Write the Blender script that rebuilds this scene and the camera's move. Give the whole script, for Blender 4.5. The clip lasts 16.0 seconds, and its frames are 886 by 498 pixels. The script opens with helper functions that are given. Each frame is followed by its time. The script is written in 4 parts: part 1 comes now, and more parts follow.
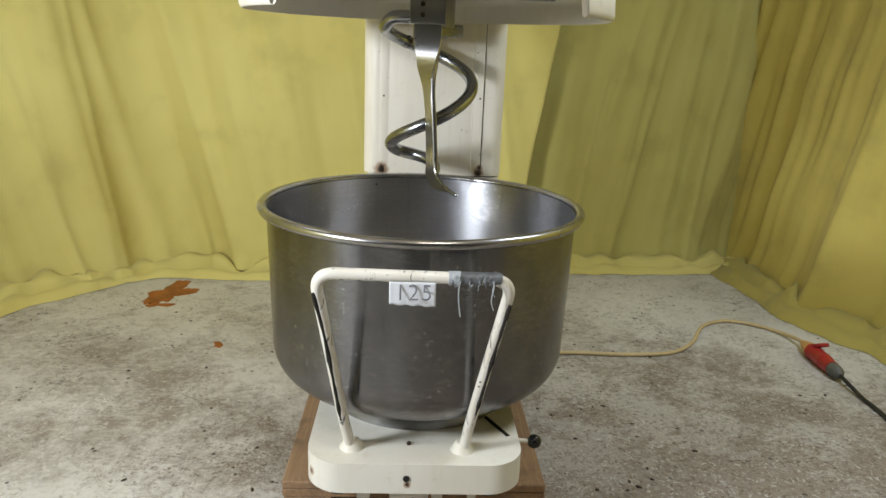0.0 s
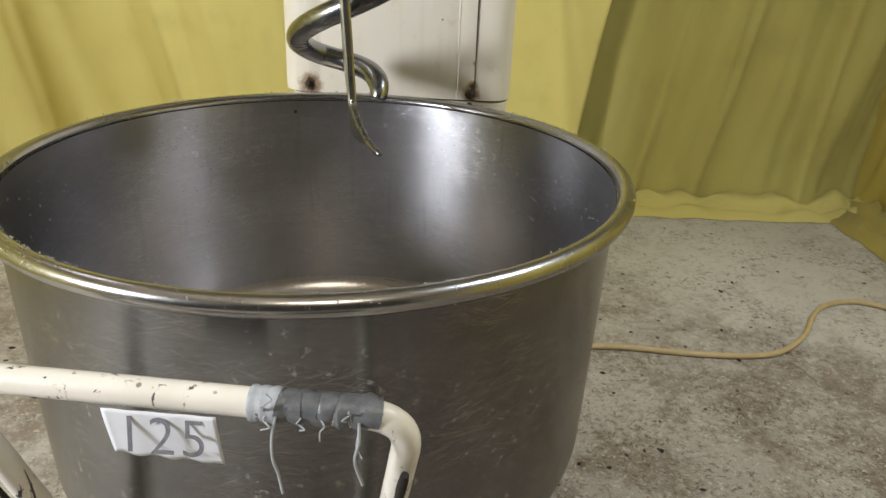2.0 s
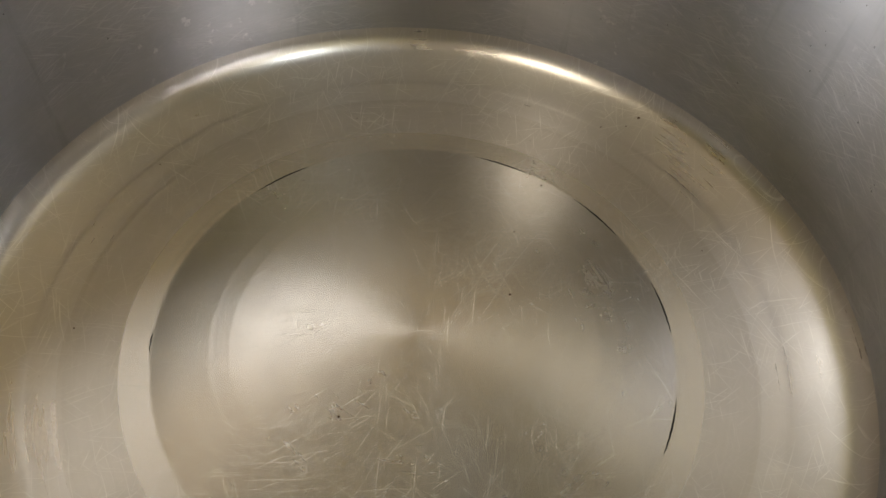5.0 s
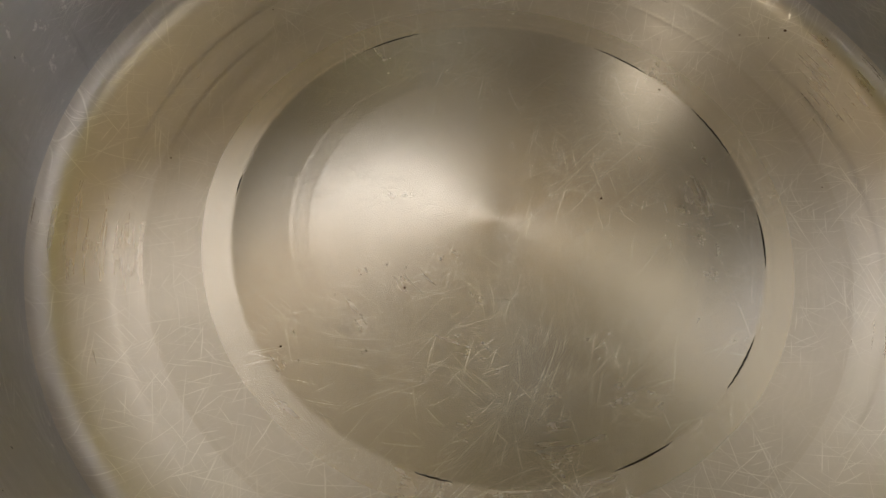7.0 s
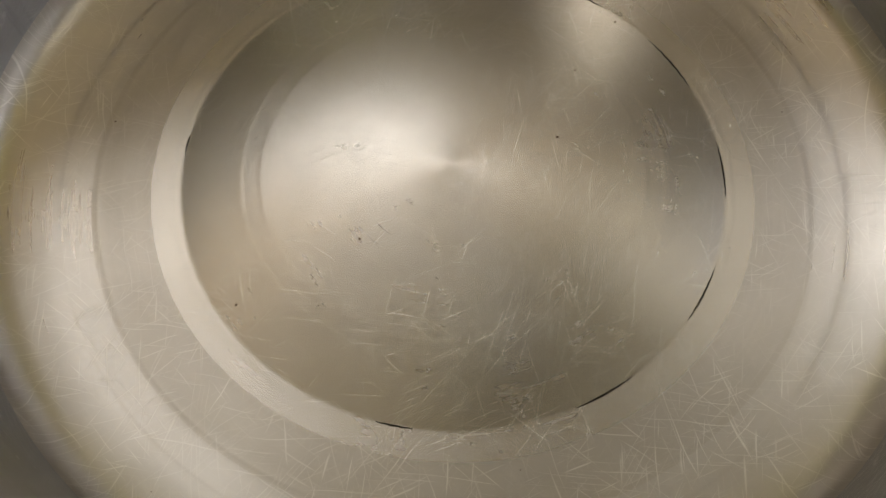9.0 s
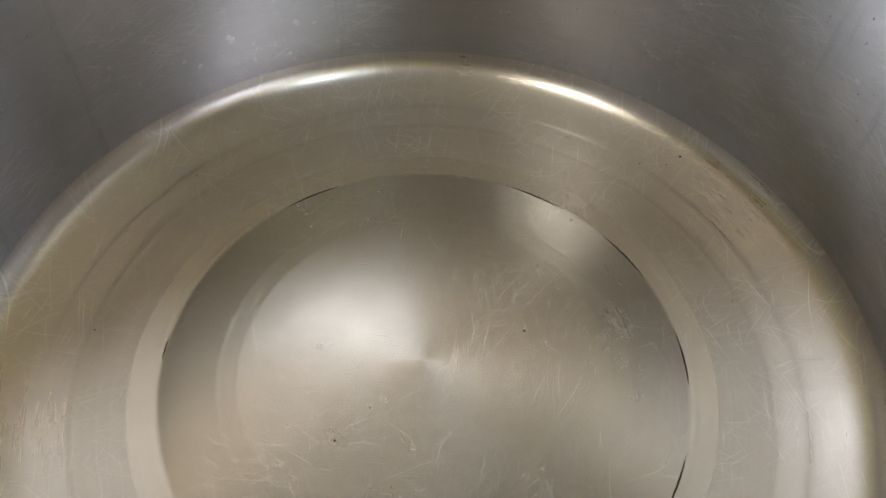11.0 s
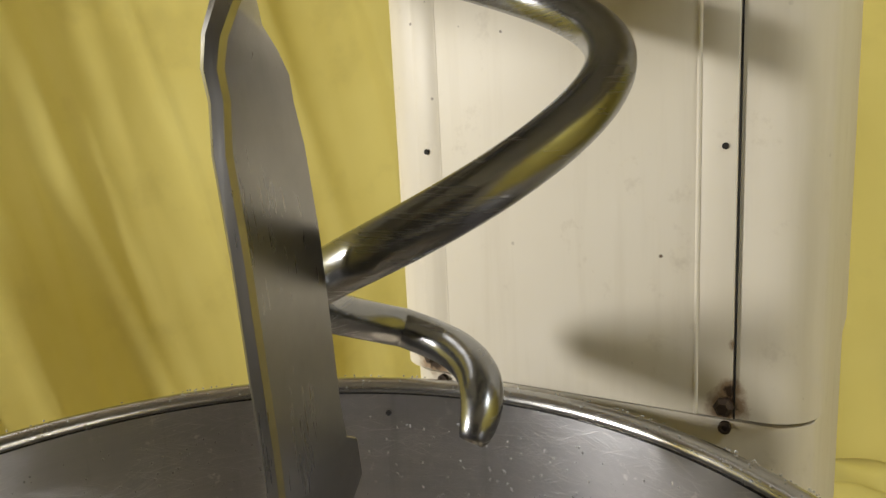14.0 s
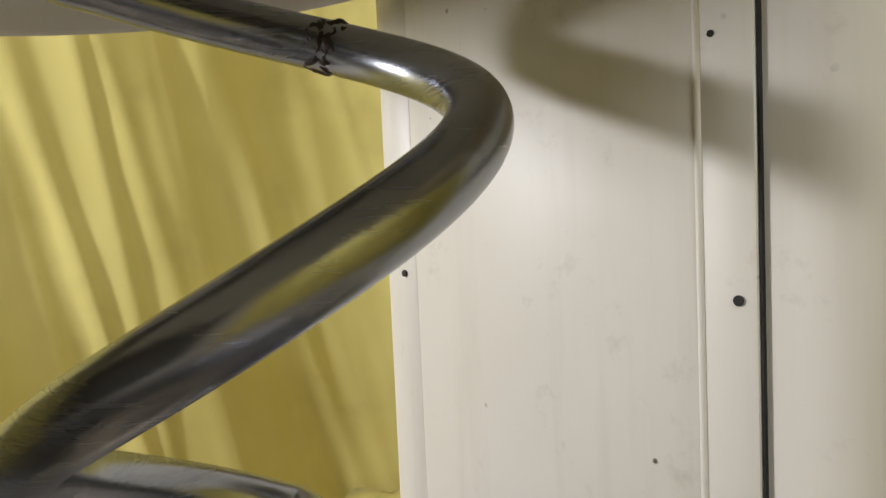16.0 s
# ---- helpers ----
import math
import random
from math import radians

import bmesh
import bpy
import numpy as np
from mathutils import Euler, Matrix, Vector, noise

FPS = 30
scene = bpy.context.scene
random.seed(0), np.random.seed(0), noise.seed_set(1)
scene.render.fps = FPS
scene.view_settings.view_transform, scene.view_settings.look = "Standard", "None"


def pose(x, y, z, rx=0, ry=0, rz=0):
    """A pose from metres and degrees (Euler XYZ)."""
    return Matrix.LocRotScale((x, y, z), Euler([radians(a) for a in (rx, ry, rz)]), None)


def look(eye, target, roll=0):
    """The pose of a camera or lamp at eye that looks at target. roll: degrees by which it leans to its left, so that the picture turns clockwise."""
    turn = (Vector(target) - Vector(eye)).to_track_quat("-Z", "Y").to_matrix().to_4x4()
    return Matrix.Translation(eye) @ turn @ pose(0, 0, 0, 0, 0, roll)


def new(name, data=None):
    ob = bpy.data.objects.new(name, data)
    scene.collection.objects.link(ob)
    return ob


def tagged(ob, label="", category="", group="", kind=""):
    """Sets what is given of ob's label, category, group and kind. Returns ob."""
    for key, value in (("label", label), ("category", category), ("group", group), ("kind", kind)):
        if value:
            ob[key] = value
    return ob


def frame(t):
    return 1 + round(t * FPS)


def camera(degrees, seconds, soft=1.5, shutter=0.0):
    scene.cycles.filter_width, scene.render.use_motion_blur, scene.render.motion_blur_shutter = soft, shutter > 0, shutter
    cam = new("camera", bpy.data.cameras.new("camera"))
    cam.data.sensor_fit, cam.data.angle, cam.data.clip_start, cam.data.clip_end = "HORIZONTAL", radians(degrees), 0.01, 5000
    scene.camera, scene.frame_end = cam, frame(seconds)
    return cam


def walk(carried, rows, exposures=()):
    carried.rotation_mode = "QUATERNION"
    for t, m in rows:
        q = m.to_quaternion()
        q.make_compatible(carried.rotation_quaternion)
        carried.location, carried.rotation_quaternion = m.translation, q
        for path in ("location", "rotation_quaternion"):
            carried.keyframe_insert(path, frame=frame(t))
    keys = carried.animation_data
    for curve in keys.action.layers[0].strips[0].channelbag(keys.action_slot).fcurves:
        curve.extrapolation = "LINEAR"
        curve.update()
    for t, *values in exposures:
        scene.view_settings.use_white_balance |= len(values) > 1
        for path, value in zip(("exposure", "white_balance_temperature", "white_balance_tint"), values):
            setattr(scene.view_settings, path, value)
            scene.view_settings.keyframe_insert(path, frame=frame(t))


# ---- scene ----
cam = camera(62.0, 16.0)
walk(cam, [
    (0, pose(-0.026, -1.848, 1.218, 74.55, -2.17, -2.00)),
    (0.5, pose(-0.008, -1.632, 1.189, 72.57, -1.59, -1.84)),
    (1, pose(0.119, -1.402, 1.157, 70.60, -1.11, 0.06)),
    (1.5, pose(0.205, -1.199, 1.137, 67.93, -1.45, 1.66)),
    (2, pose(0.225, -0.937, 1.129, 66.08, -2.26, 4.60)),
    (2.5, pose(0.253, -0.722, 1.099, 61.96, -1.95, 14.12)),
    (3, pose(0.327, -0.540, 1.091, 58.08, -2.52, 23.54)),
    (3.5, pose(0.319, -0.415, 1.070, 52.84, -2.70, 31.45)),
    (4, pose(0.273, -0.334, 1.024, 46.99, -3.19, 37.81)),
    (6.5, pose(0.277, -0.224, 0.974, 32.28, -2.54, 61.78)),
    (7, pose(0.283, -0.229, 0.969, 29.99, -2.27, 62.55)),
    (7.5, pose(0.292, -0.226, 0.959, 27.64, -1.64, 61.96)),
    (8, pose(0.314, -0.211, 0.950, 26.01, -0.57, 60.44)),
    (10.5, pose(0.288, -0.193, 0.983, 33.68, -2.23, 58.65)),
    (11, pose(0.294, -0.192, 0.994, 39.54, -1.53, 56.84)),
    (11.5, pose(0.311, -0.167, 1.021, 46.96, -0.58, 51.27)),
    (12, pose(0.309, -0.179, 1.044, 55.14, 0.53, 43.46)),
    (12.5, pose(0.290, -0.204, 1.064, 61.97, 1.27, 37.14)),
    (13, pose(0.273, -0.213, 1.079, 68.96, 1.95, 33.02)),
    (13.5, pose(0.279, -0.212, 1.099, 74.30, 2.63, 31.74)),
    (14, pose(0.295, -0.209, 1.106, 79.29, 2.87, 31.41)),
    (14.5, pose(0.314, -0.194, 1.119, 82.51, 3.21, 32.70)),
    (15, pose(0.325, -0.164, 1.109, 86.87, 2.83, 36.51)),
    (15.5, pose(0.352, -0.060, 1.132, 85.76, 3.81, 44.12)),
    (16, pose(0.373, 0.092, 1.122, 86.22, 2.54, 51.99)),
], [(0, -0.02, 6200, 9), (2.5, 0.08, 6550, 12), (4, 0.32, 6700, 10), (7, 0.38, 7150, 11), (10.3, 0.38, 6500, 10), (11.5, 0.44, 6300, 11), (12.5, 0.2, 7100, 10), (13.5, -0.05, 7400, 10), (15, -0.08, 6650, 13), (16, -0.05, 6350, 15)])

# ---- world and lights ----
world = bpy.data.worlds.new("world")
scene.world = world
world.use_nodes = True
wbg = world.node_tree.nodes["Background"]
wbg.inputs["Color"].default_value = (0.9, 0.95, 1.0, 1)
wbg.inputs["Strength"].default_value = 0.05


def area_lamp(name, eye, target, sx, sy, watts, colour):
    li = bpy.data.lights.new(name, "AREA")
    li.shape, li.size, li.size_y, li.energy, li.color = "RECTANGLE", sx, sy, watts, colour
    ob = new(name, li)
    ob.matrix_world = look(eye, target)
    return ob


area_lamp("flood_lamp", (-1.66, -1.44, 1.50), (0, 0.3, 0.9), 0.38, 0.38, 54, (0.94, 0.97, 1.0))
area_lamp("ceiling_lamp_east", (1.60, 0.02, 2.66), (1.3, 0.0, 0), 0.50, 0.75, 30, (0.80, 0.90, 1.0))
area_lamp("ceiling_lamp_south", (0.33, -1.60, 2.66), (0.3, -1.3, 0), 0.60, 0.35, 15, (1.0, 0.93, 0.76))
# weak added fill that brightens the left curtain, no lamp of the room
area_lamp("west_fill_light", (-1.60, 0.60, 2.66), (-1.5, 0.7, 0), 0.60, 0.60, 3.0, (0.9, 0.95, 1.0))

# ---- materials ----


class Nodes:
    """Short names for building a node tree."""

    def __init__(self, name):
        self.mat = bpy.data.materials.new(name)
        self.mat.use_nodes = True
        self.tree = self.mat.node_tree
        self.bsdf = self.tree.nodes["Principled BSDF"]
        self.out = self.tree.nodes["Material Output"]
        self.pos = self.add("ShaderNodeTexCoord").outputs["Object"]

    def add(self, kind, **props):
        n = self.tree.nodes.new(kind)
        for key, value in props.items():
            setattr(n, key, value)
        return n

    def link(self, a, b):
        self.tree.links.new(a, b)

    def put(self, socket, value):
        if isinstance(value, bpy.types.NodeSocket):
            self.link(value, socket)
        elif isinstance(value, tuple) and len(value) == 3 and socket.type == "RGBA":
            socket.default_value = (*value, 1)
        else:
            socket.default_value = value

    def scaled(self, sx, sy, sz):
        m = self.add("ShaderNodeMapping")
        self.link(self.pos, m.inputs["Vector"])
        m.inputs["Scale"].default_value = (sx, sy, sz)
        return m.outputs["Vector"]

    def noise(self, scale, detail=4.0, rough=0.55, vec=None, dist=0.0):
        n = self.add("ShaderNodeTexNoise")
        self.link(vec or self.pos, n.inputs["Vector"])
        n.inputs["Scale"].default_value, n.inputs["Detail"].default_value = scale, detail
        n.inputs["Roughness"].default_value, n.inputs["Distortion"].default_value = rough, dist
        return n.outputs["Fac"]

    def voronoi(self, scale, vec=None):
        n = self.add("ShaderNodeTexVoronoi")
        self.link(vec or self.pos, n.inputs["Vector"])
        n.inputs["Scale"].default_value = scale
        return n.outputs["Distance"]

    def ramp(self, fac, a, b, lo=0.0, hi=1.0):
        n = self.add("ShaderNodeMapRange")
        n.clamp = True
        self.put(n.inputs["Value"], fac)
        n.inputs["From Min"].default_value, n.inputs["From Max"].default_value = a, b
        n.inputs["To Min"].default_value, n.inputs["To Max"].default_value = lo, hi
        return n.outputs["Result"]

    def math(self, op, a, b=0.0):
        n = self.add("ShaderNodeMath", operation=op)
        self.put(n.inputs[0], a)
        self.put(n.inputs[1], b)
        return n.outputs[0]

    def mix(self, fac, a, b):
        n = self.add("ShaderNodeMix", data_type="RGBA")
        self.put(n.inputs[0], fac)
        self.put(n.inputs[6], a)
        self.put(n.inputs[7], b)
        return n.outputs[2]

    def near(self, x, y, z, r0, r1):
        """1 close to a place, falling to 0 between r0 and r1."""
        n = self.add("ShaderNodeVectorMath", operation="DISTANCE")
        self.link(self.pos, n.inputs[0])
        n.inputs[1].default_value = (x, y, z)
        return self.ramp(n.outputs["Value"], r0, r1, 1.0, 0.0)

    def bump(self, height, strength, distance=0.001):
        n = self.add("ShaderNodeBump")
        self.put(n.inputs["Height"], height)
        n.inputs["Strength"].default_value, n.inputs["Distance"].default_value = strength, distance
        self.link(n.outputs["Normal"], self.bsdf.inputs["Normal"])
        return n

    def set(self, **values):
        names = {"colour": "Base Color", "rough": "Roughness", "metal": "Metallic", "aniso": "Anisotropic", "spec": "Specular IOR Level",
                 "coat": "Coat Weight", "coat_rough": "Coat Roughness", "sheen": "Sheen Weight", "trans": "Transmission Weight"}
        for key, value in values.items():
            self.put(self.bsdf.inputs[names[key]], value)
        return self


def plain(name, colour, rough=0.5, metal=0.0, spots=0.15, scale=40.0, relief=0.1):
    """A painted, rubber or plastic surface with soft mottling and fine relief."""
    n = Nodes(name)
    f = n.ramp(n.noise(scale), 0.35, 0.7)
    dark = tuple(c * (1 - spots) for c in colour)
    n.set(colour=n.mix(f, colour, dark), rough=n.ramp(n.noise(scale * 2.3), 0.3, 0.7, rough * 0.85, min(1.0, rough * 1.15)), metal=metal)
    n.bump(n.noise(scale * 6), relief)
    return n.mat


def make_steel_bowl(name, light, dark, rough_lo, rough_hi, aniso, scratched, swirled=0.42):
    """Steel brushed round the bowl's axis; scratched adds short straight scratches and turning marks."""
    n = Nodes(name)
    tan = n.add("ShaderNodeTangent", direction_type="RADIAL", axis="Z")
    n.link(tan.outputs["Tangent"], n.bsdf.inputs["Tangent"])
    n.bsdf.inputs["Anisotropic Rotation"].default_value = 0.25
    cloud = n.noise(6.0, 5.0, 0.6)
    blotch = n.ramp(n.noise(24.0, 7.0, 0.75, None, 0.8), 0.54, 0.68)
    flat = n.add("ShaderNodeVectorMath", operation="MULTIPLY")
    n.link(n.pos, flat.inputs[0])
    flat.inputs[1].default_value = (1, 1, 0)
    rad = n.add("ShaderNodeVectorMath", operation="LENGTH")
    n.link(flat.outputs["Vector"], rad.inputs[0])
    comb = n.add("ShaderNodeCombineXYZ")
    sep = n.add("ShaderNodeSeparateXYZ")
    n.link(n.pos, sep.inputs[0])
    n.link(n.math("MULTIPLY", rad.outputs["Value"], 260.0), comb.inputs[0])
    n.link(n.math("MULTIPLY", sep.outputs["Z"], 130.0), comb.inputs[1])
    n.link(n.math("MULTIPLY", n.math("ADD", sep.outputs["X"], sep.outputs["Y"]), 3.0), comb.inputs[2])
    rings = n.noise(1.0, 4.0, 0.65, comb.outputs[0])
    col = n.mix(n.ramp(cloud, 0.3, 0.7), light, dark)
    pale = tuple(min(0.9, c * 1.45) for c in light)
    col = n.mix(n.math("MULTIPLY", blotch, 0.10), col, pale)
    col = n.mix(n.ramp(rings, 0.40, 0.72, 0.0, 0.08 if scratched else 0.14), col, tuple(c * 0.7 for c in dark))
    height = n.math("MULTIPLY", rings, 0.0 if scratched else 0.4)
    if scratched:
        lines = None
        sway = n.add("ShaderNodeTexNoise")
        n.link(n.pos, sway.inputs["Vector"])
        sway.inputs["Scale"].default_value = 7.0
        sway = sway.outputs["Color"]
        for turn, sx, wide, cut in ((0.3, 0.55, 860.0, 0.675), (0.75, 0.8, 720.0, 0.675), (1.25, 0.45, 950.0, 0.675), (1.7, 0.9, 780.0, 0.675), (2.2, 0.6, 880.0, 0.675), (2.8, 0.7, 700.0, 0.675)):
            spin = n.add("ShaderNodeMapping")
            bowed = n.add("ShaderNodeVectorMath", operation="MULTIPLY_ADD")
            n.link(sway, bowed.inputs[0])
            bowed.inputs[1].default_value = (0.03, 0.03, 0.0)
            n.link(n.pos, bowed.inputs[2])
            n.link(bowed.outputs["Vector"], spin.inputs["Vector"])
            spin.inputs["Rotation"].default_value = (0, 0, turn)
            m = n.add("ShaderNodeMapping")
            n.link(spin.outputs["Vector"], m.inputs["Vector"])
            m.inputs["Scale"].default_value = (26.0 * sx, wide, 1.0)
            m.inputs["Location"].default_value = (turn * 7.3, turn * 31.0, turn * 11.0)
            k = n.ramp(n.noise(1.0, 1.0, 0.4, m.outputs["Vector"]), cut, cut + 0.07)
            lines = k if lines is None else n.math("MAXIMUM", lines, k)
        lines = n.math("MULTIPLY", lines, n.ramp(n.noise(11.0, 4.0, 0.6), 0.36, 0.62, 0.15, 1.0))
        col = n.mix(n.math("MULTIPLY", lines, 0.45), col, (0.95, 0.93, 0.88))
        dots = n.math("MULTIPLY", n.ramp(n.math("ADD", n.voronoi(38.0), n.math("MULTIPLY", n.noise(90.0), 0.2)), 0.135, 0.15, 1.0, 0.0), n.ramp(n.noise(12.0), 0.55, 0.6))
        col = n.mix(dots, col, (0.10, 0.06, 0.04))
        height = n.math("ADD", height, n.math("MULTIPLY", lines, 0.3))
    else:
        turn = n.math("MULTIPLY", n.math("ARCTAN2", sep.outputs["Y"], sep.outputs["X"]), 0.38)
        sheet = n.add("ShaderNodeCombineXYZ")
        n.link(turn, sheet.inputs[0])
        n.link(sep.outputs["Z"], sheet.inputs[1])
        swirl = None
        for lean, sx, wide in ((0.0, 12.0, 900.0), (0.12, 18.0, 700.0), (-0.3, 26.0, 620.0), (0.45, 30.0, 560.0), (-0.55, 30.0, 700.0)):
            spin = n.add("ShaderNodeMapping")
            n.link(sheet.outputs[0], spin.inputs["Vector"])
            spin.inputs["Rotation"].default_value = (0, 0, lean)
            m = n.add("ShaderNodeMapping")
            n.link(spin.outputs["Vector"], m.inputs["Vector"])
            m.inputs["Scale"].default_value = (sx, wide, 1.0)
            m.inputs["Location"].default_value = (lean * 9.1, lean * 23.0, 3.0 + lean * 5)
            k = n.ramp(n.noise(1.0, 2.0, 0.5, m.outputs["Vector"], 0.3), 0.60, 0.72)
            swirl = k if swirl is None else n.math("MAXIMUM", swirl, k)
        swirl = n.math("MULTIPLY", swirl, n.ramp(n.noise(9.0, 4.0, 0.6), 0.40, 0.62))
        col = n.mix(n.math("MULTIPLY", swirl, swirled), col, (0.78, 0.77, 0.77))
        height = n.math("ADD", height, n.math("MULTIPLY", swirl, swirled * 2.0))
        runs = n.ramp(n.noise(3.0, 4.0, 0.6, n.scaled(14.0, 14.0, 1.4), 0.4), 0.60, 0.74, 0.0, 0.35)
        col = n.mix(runs, col, tuple(c * 0.62 for c in dark))
        spot = n.math("MULTIPLY", n.ramp(n.noise(80.0, 3.0, 0.6), 0.63, 0.70), n.ramp(n.noise(7.0), 0.47, 0.62))
        col = n.mix(n.math("MULTIPLY", spot, 0.55), col, (0.78, 0.77, 0.76))
    rough = n.math("ADD", n.ramp(cloud, 0.3, 0.7, rough_lo, rough_hi), n.math("MULTIPLY", blotch, 0.012))
    rough = n.math("ADD", rough, n.ramp(rings, 0.3, 0.7, -0.008, 0.008))
    n.set(colour=col, rough=rough, metal=1.0, aniso=aniso)
    n.bump(n.math("ADD", height, n.math("MULTIPLY", n.noise(9.0, 2.0), 0.15)), 0.16, 0.0012)
    return n.mat


def make_steel(name, colour, rough, scale=(6, 6, 120)):
    n = Nodes(name)
    cloud = n.noise(14.0, 5.0, 0.6)
    hair = n.noise(4.0, 4.0, 0.6, n.scaled(*scale))
    dark = tuple(c * 0.80 for c in colour)
    n.set(colour=n.mix(n.ramp(cloud, 0.35, 0.7), colour, dark), metal=1.0,
          rough=n.math("ADD", n.ramp(cloud, 0.3, 0.7, rough * 0.9, rough * 1.12), n.ramp(hair, 0.3, 0.7, -0.03, 0.03)))
    n.bump(n.math("ADD", hair, n.math("MULTIPLY", cloud, 0.6)), 0.06, 0.001)
    return n.mat


def make_cream_paint(name, rusts=(), chips=0.5, colour=(0.79, 0.745, 0.66)):
    n = Nodes(name)
    soft = n.ramp(n.noise(3.5, 4.0), 0.35, 0.7)
    col = n.mix(soft, colour, tuple(c * f for c, f in zip(colour, (0.93, 0.91, 0.86))))
    streak = n.ramp(n.noise(4.0, 5.0, 0.6, n.scaled(9.0, 9.0, 0.7)), 0.5, 0.75, 0.0, 0.35)
    col = n.mix(streak, col, (0.60, 0.54, 0.43))
    grime = n.ramp(n.noise(28.0, 6.0, 0.7), 0.60, 0.72, 0.0, 0.35)
    col = n.mix(grime, col, (0.50, 0.44, 0.35))
    v = n.math("ADD", n.voronoi(34.0), n.math("MULTIPLY", n.noise(60.0), 0.25))
    chip = n.math("MULTIPLY", n.ramp(v, 0.165, 0.195, 1.0, 0.0), n.ramp(n.noise(9.0), 0.5 + (1 - chips) * 0.2, 0.6 + (1 - chips) * 0.2))
    col = n.mix(chip, col, (0.13, 0.09, 0.06))
    rag = n.math("MULTIPLY", n.noise(70.0, 6.0, 0.7), 1.0)
    mask = None
    for x, y, z, r in rusts:
        m = n.near(x, y, z, r * 0.15, r)
        mask = m if mask is None else n.math("MAXIMUM", mask, m)
    if mask is not None:
        m = n.ramp(n.math("ADD", mask, n.math("SUBTRACT", rag, 0.5)), 0.28, 0.62)
        col = n.mix(n.math("MULTIPLY", m, 0.75), col, (0.24, 0.115, 0.035))
        m = n.ramp(n.math("ADD", mask, n.math("SUBTRACT", rag, 0.5)), 0.70, 0.85)
        col = n.mix(m, col, (0.05, 0.03, 0.02))
    n.set(colour=col, rough=n.ramp(soft, 0.0, 1.0, 0.40, 0.52), spec=0.45)
    n.bump(n.math("ADD", n.noise(25.0, 3.0), n.math("MULTIPLY", chip, -2.0)), 0.05, 0.001)
    return n.mat


def make_worn_tube():
    n = Nodes("worn_white_tube_paint")
    col = n.mix(n.ramp(n.noise(12.0), 0.35, 0.7), (0.78, 0.75, 0.69), (0.66, 0.62, 0.54))
    wear = n.ramp(n.noise(7.0, 6.0, 0.7, n.scaled(6.0, 12.0, 1.3), 0.5), 0.59, 0.61)
    col = n.mix(wear, col, (0.055, 0.05, 0.05))
    chip = n.math("MULTIPLY", n.ramp(n.math("ADD", n.voronoi(60.0), n.math("MULTIPLY", n.noise(80.0), 0.3)), 0.27, 0.30, 1.0, 0.0), n.ramp(n.noise(11.0), 0.5, 0.6))
    col = n.mix(chip, col, (0.05, 0.045, 0.045))
    n.set(colour=col, rough=n.ramp(wear, 0, 1, 0.35, 0.5))
    n.bump(n.math("ADD", n.math("MULTIPLY", wear, -1.0), n.math("MULTIPLY", n.noise(30.0), 0.4)), 0.25, 0.0012)
    return n.mat


def make_floor():
    n = Nodes("dirty_painted_concrete")
    big = n.noise(0.9, 4.0, 0.6)
    mid = n.noise(5.0, 8.0, 0.68, None, 0.6)
    fine = n.noise(30.0, 8.0, 0.75, None, 0.5)
    col = n.mix(n.ramp(n.noise(2.2, 5.0), 0.3, 0.7), (0.70, 0.68, 0.65), (0.56, 0.545, 0.51))
    wear = n.ramp(n.math("ADD", n.math("MULTIPLY", big, 0.9), n.math("ADD", n.math("MULTIPLY", mid, 0.7), n.math("MULTIPLY", fine, 0.55))), 0.99, 1.26)
    close = n.near(0.80, -0.35, 0, 0.55, 1.75)
    wear = n.ramp(n.math("ADD", wear, n.math("MULTIPLY", close, 0.85)), 0.12, 1.1)
    col = n.mix(n.math("MULTIPLY", wear, 0.85), col, (0.20, 0.155, 0.115))
    speck = n.ramp(n.noise(58.0, 9.0, 0.8, None, 0.8), 0.52, 0.60)
    patch = n.ramp(n.math("ADD", n.noise(3.2, 6.0, 0.65, None, 0.5), n.math("MULTIPLY", close, 0.16)), 0.44, 0.62)
    col = n.mix(n.math("MULTIPLY", speck, patch), col, (0.115, 0.085, 0.06))
    flake = n.ramp(n.noise(64.0, 6.0, 0.72, None, 1.2), 0.56, 0.61)
    col = n.mix(n.math("MULTIPLY", flake, 0.7), col, (0.66, 0.64, 0.60))
    grime = n.ramp(n.noise(19.0, 9.0, 0.8, None, 1.2), 0.55, 0.64)
    col = n.mix(n.math("MULTIPLY", grime, 0.55), col, (0.15, 0.115, 0.09))
    pits = n.math("MULTIPLY", n.ramp(n.math("ADD", n.voronoi(15.0), n.math("MULTIPLY", n.noise(50.0), 0.25)), 0.20, 0.23, 1.0, 0.0), n.ramp(n.noise(2.5), 0.44, 0.52))
    col = n.mix(pits, col, (0.07, 0.055, 0.045))
    n.set(colour=col, rough=n.ramp(fine, 0.3, 0.7, 0.55, 0.8), spec=0.35)
    n.bump(n.math("ADD", n.math("MULTIPLY", flake, 0.6), n.math("ADD", n.math("MULTIPLY", pits, -1.2), fine)), 0.5, 0.003)
    return n.mat


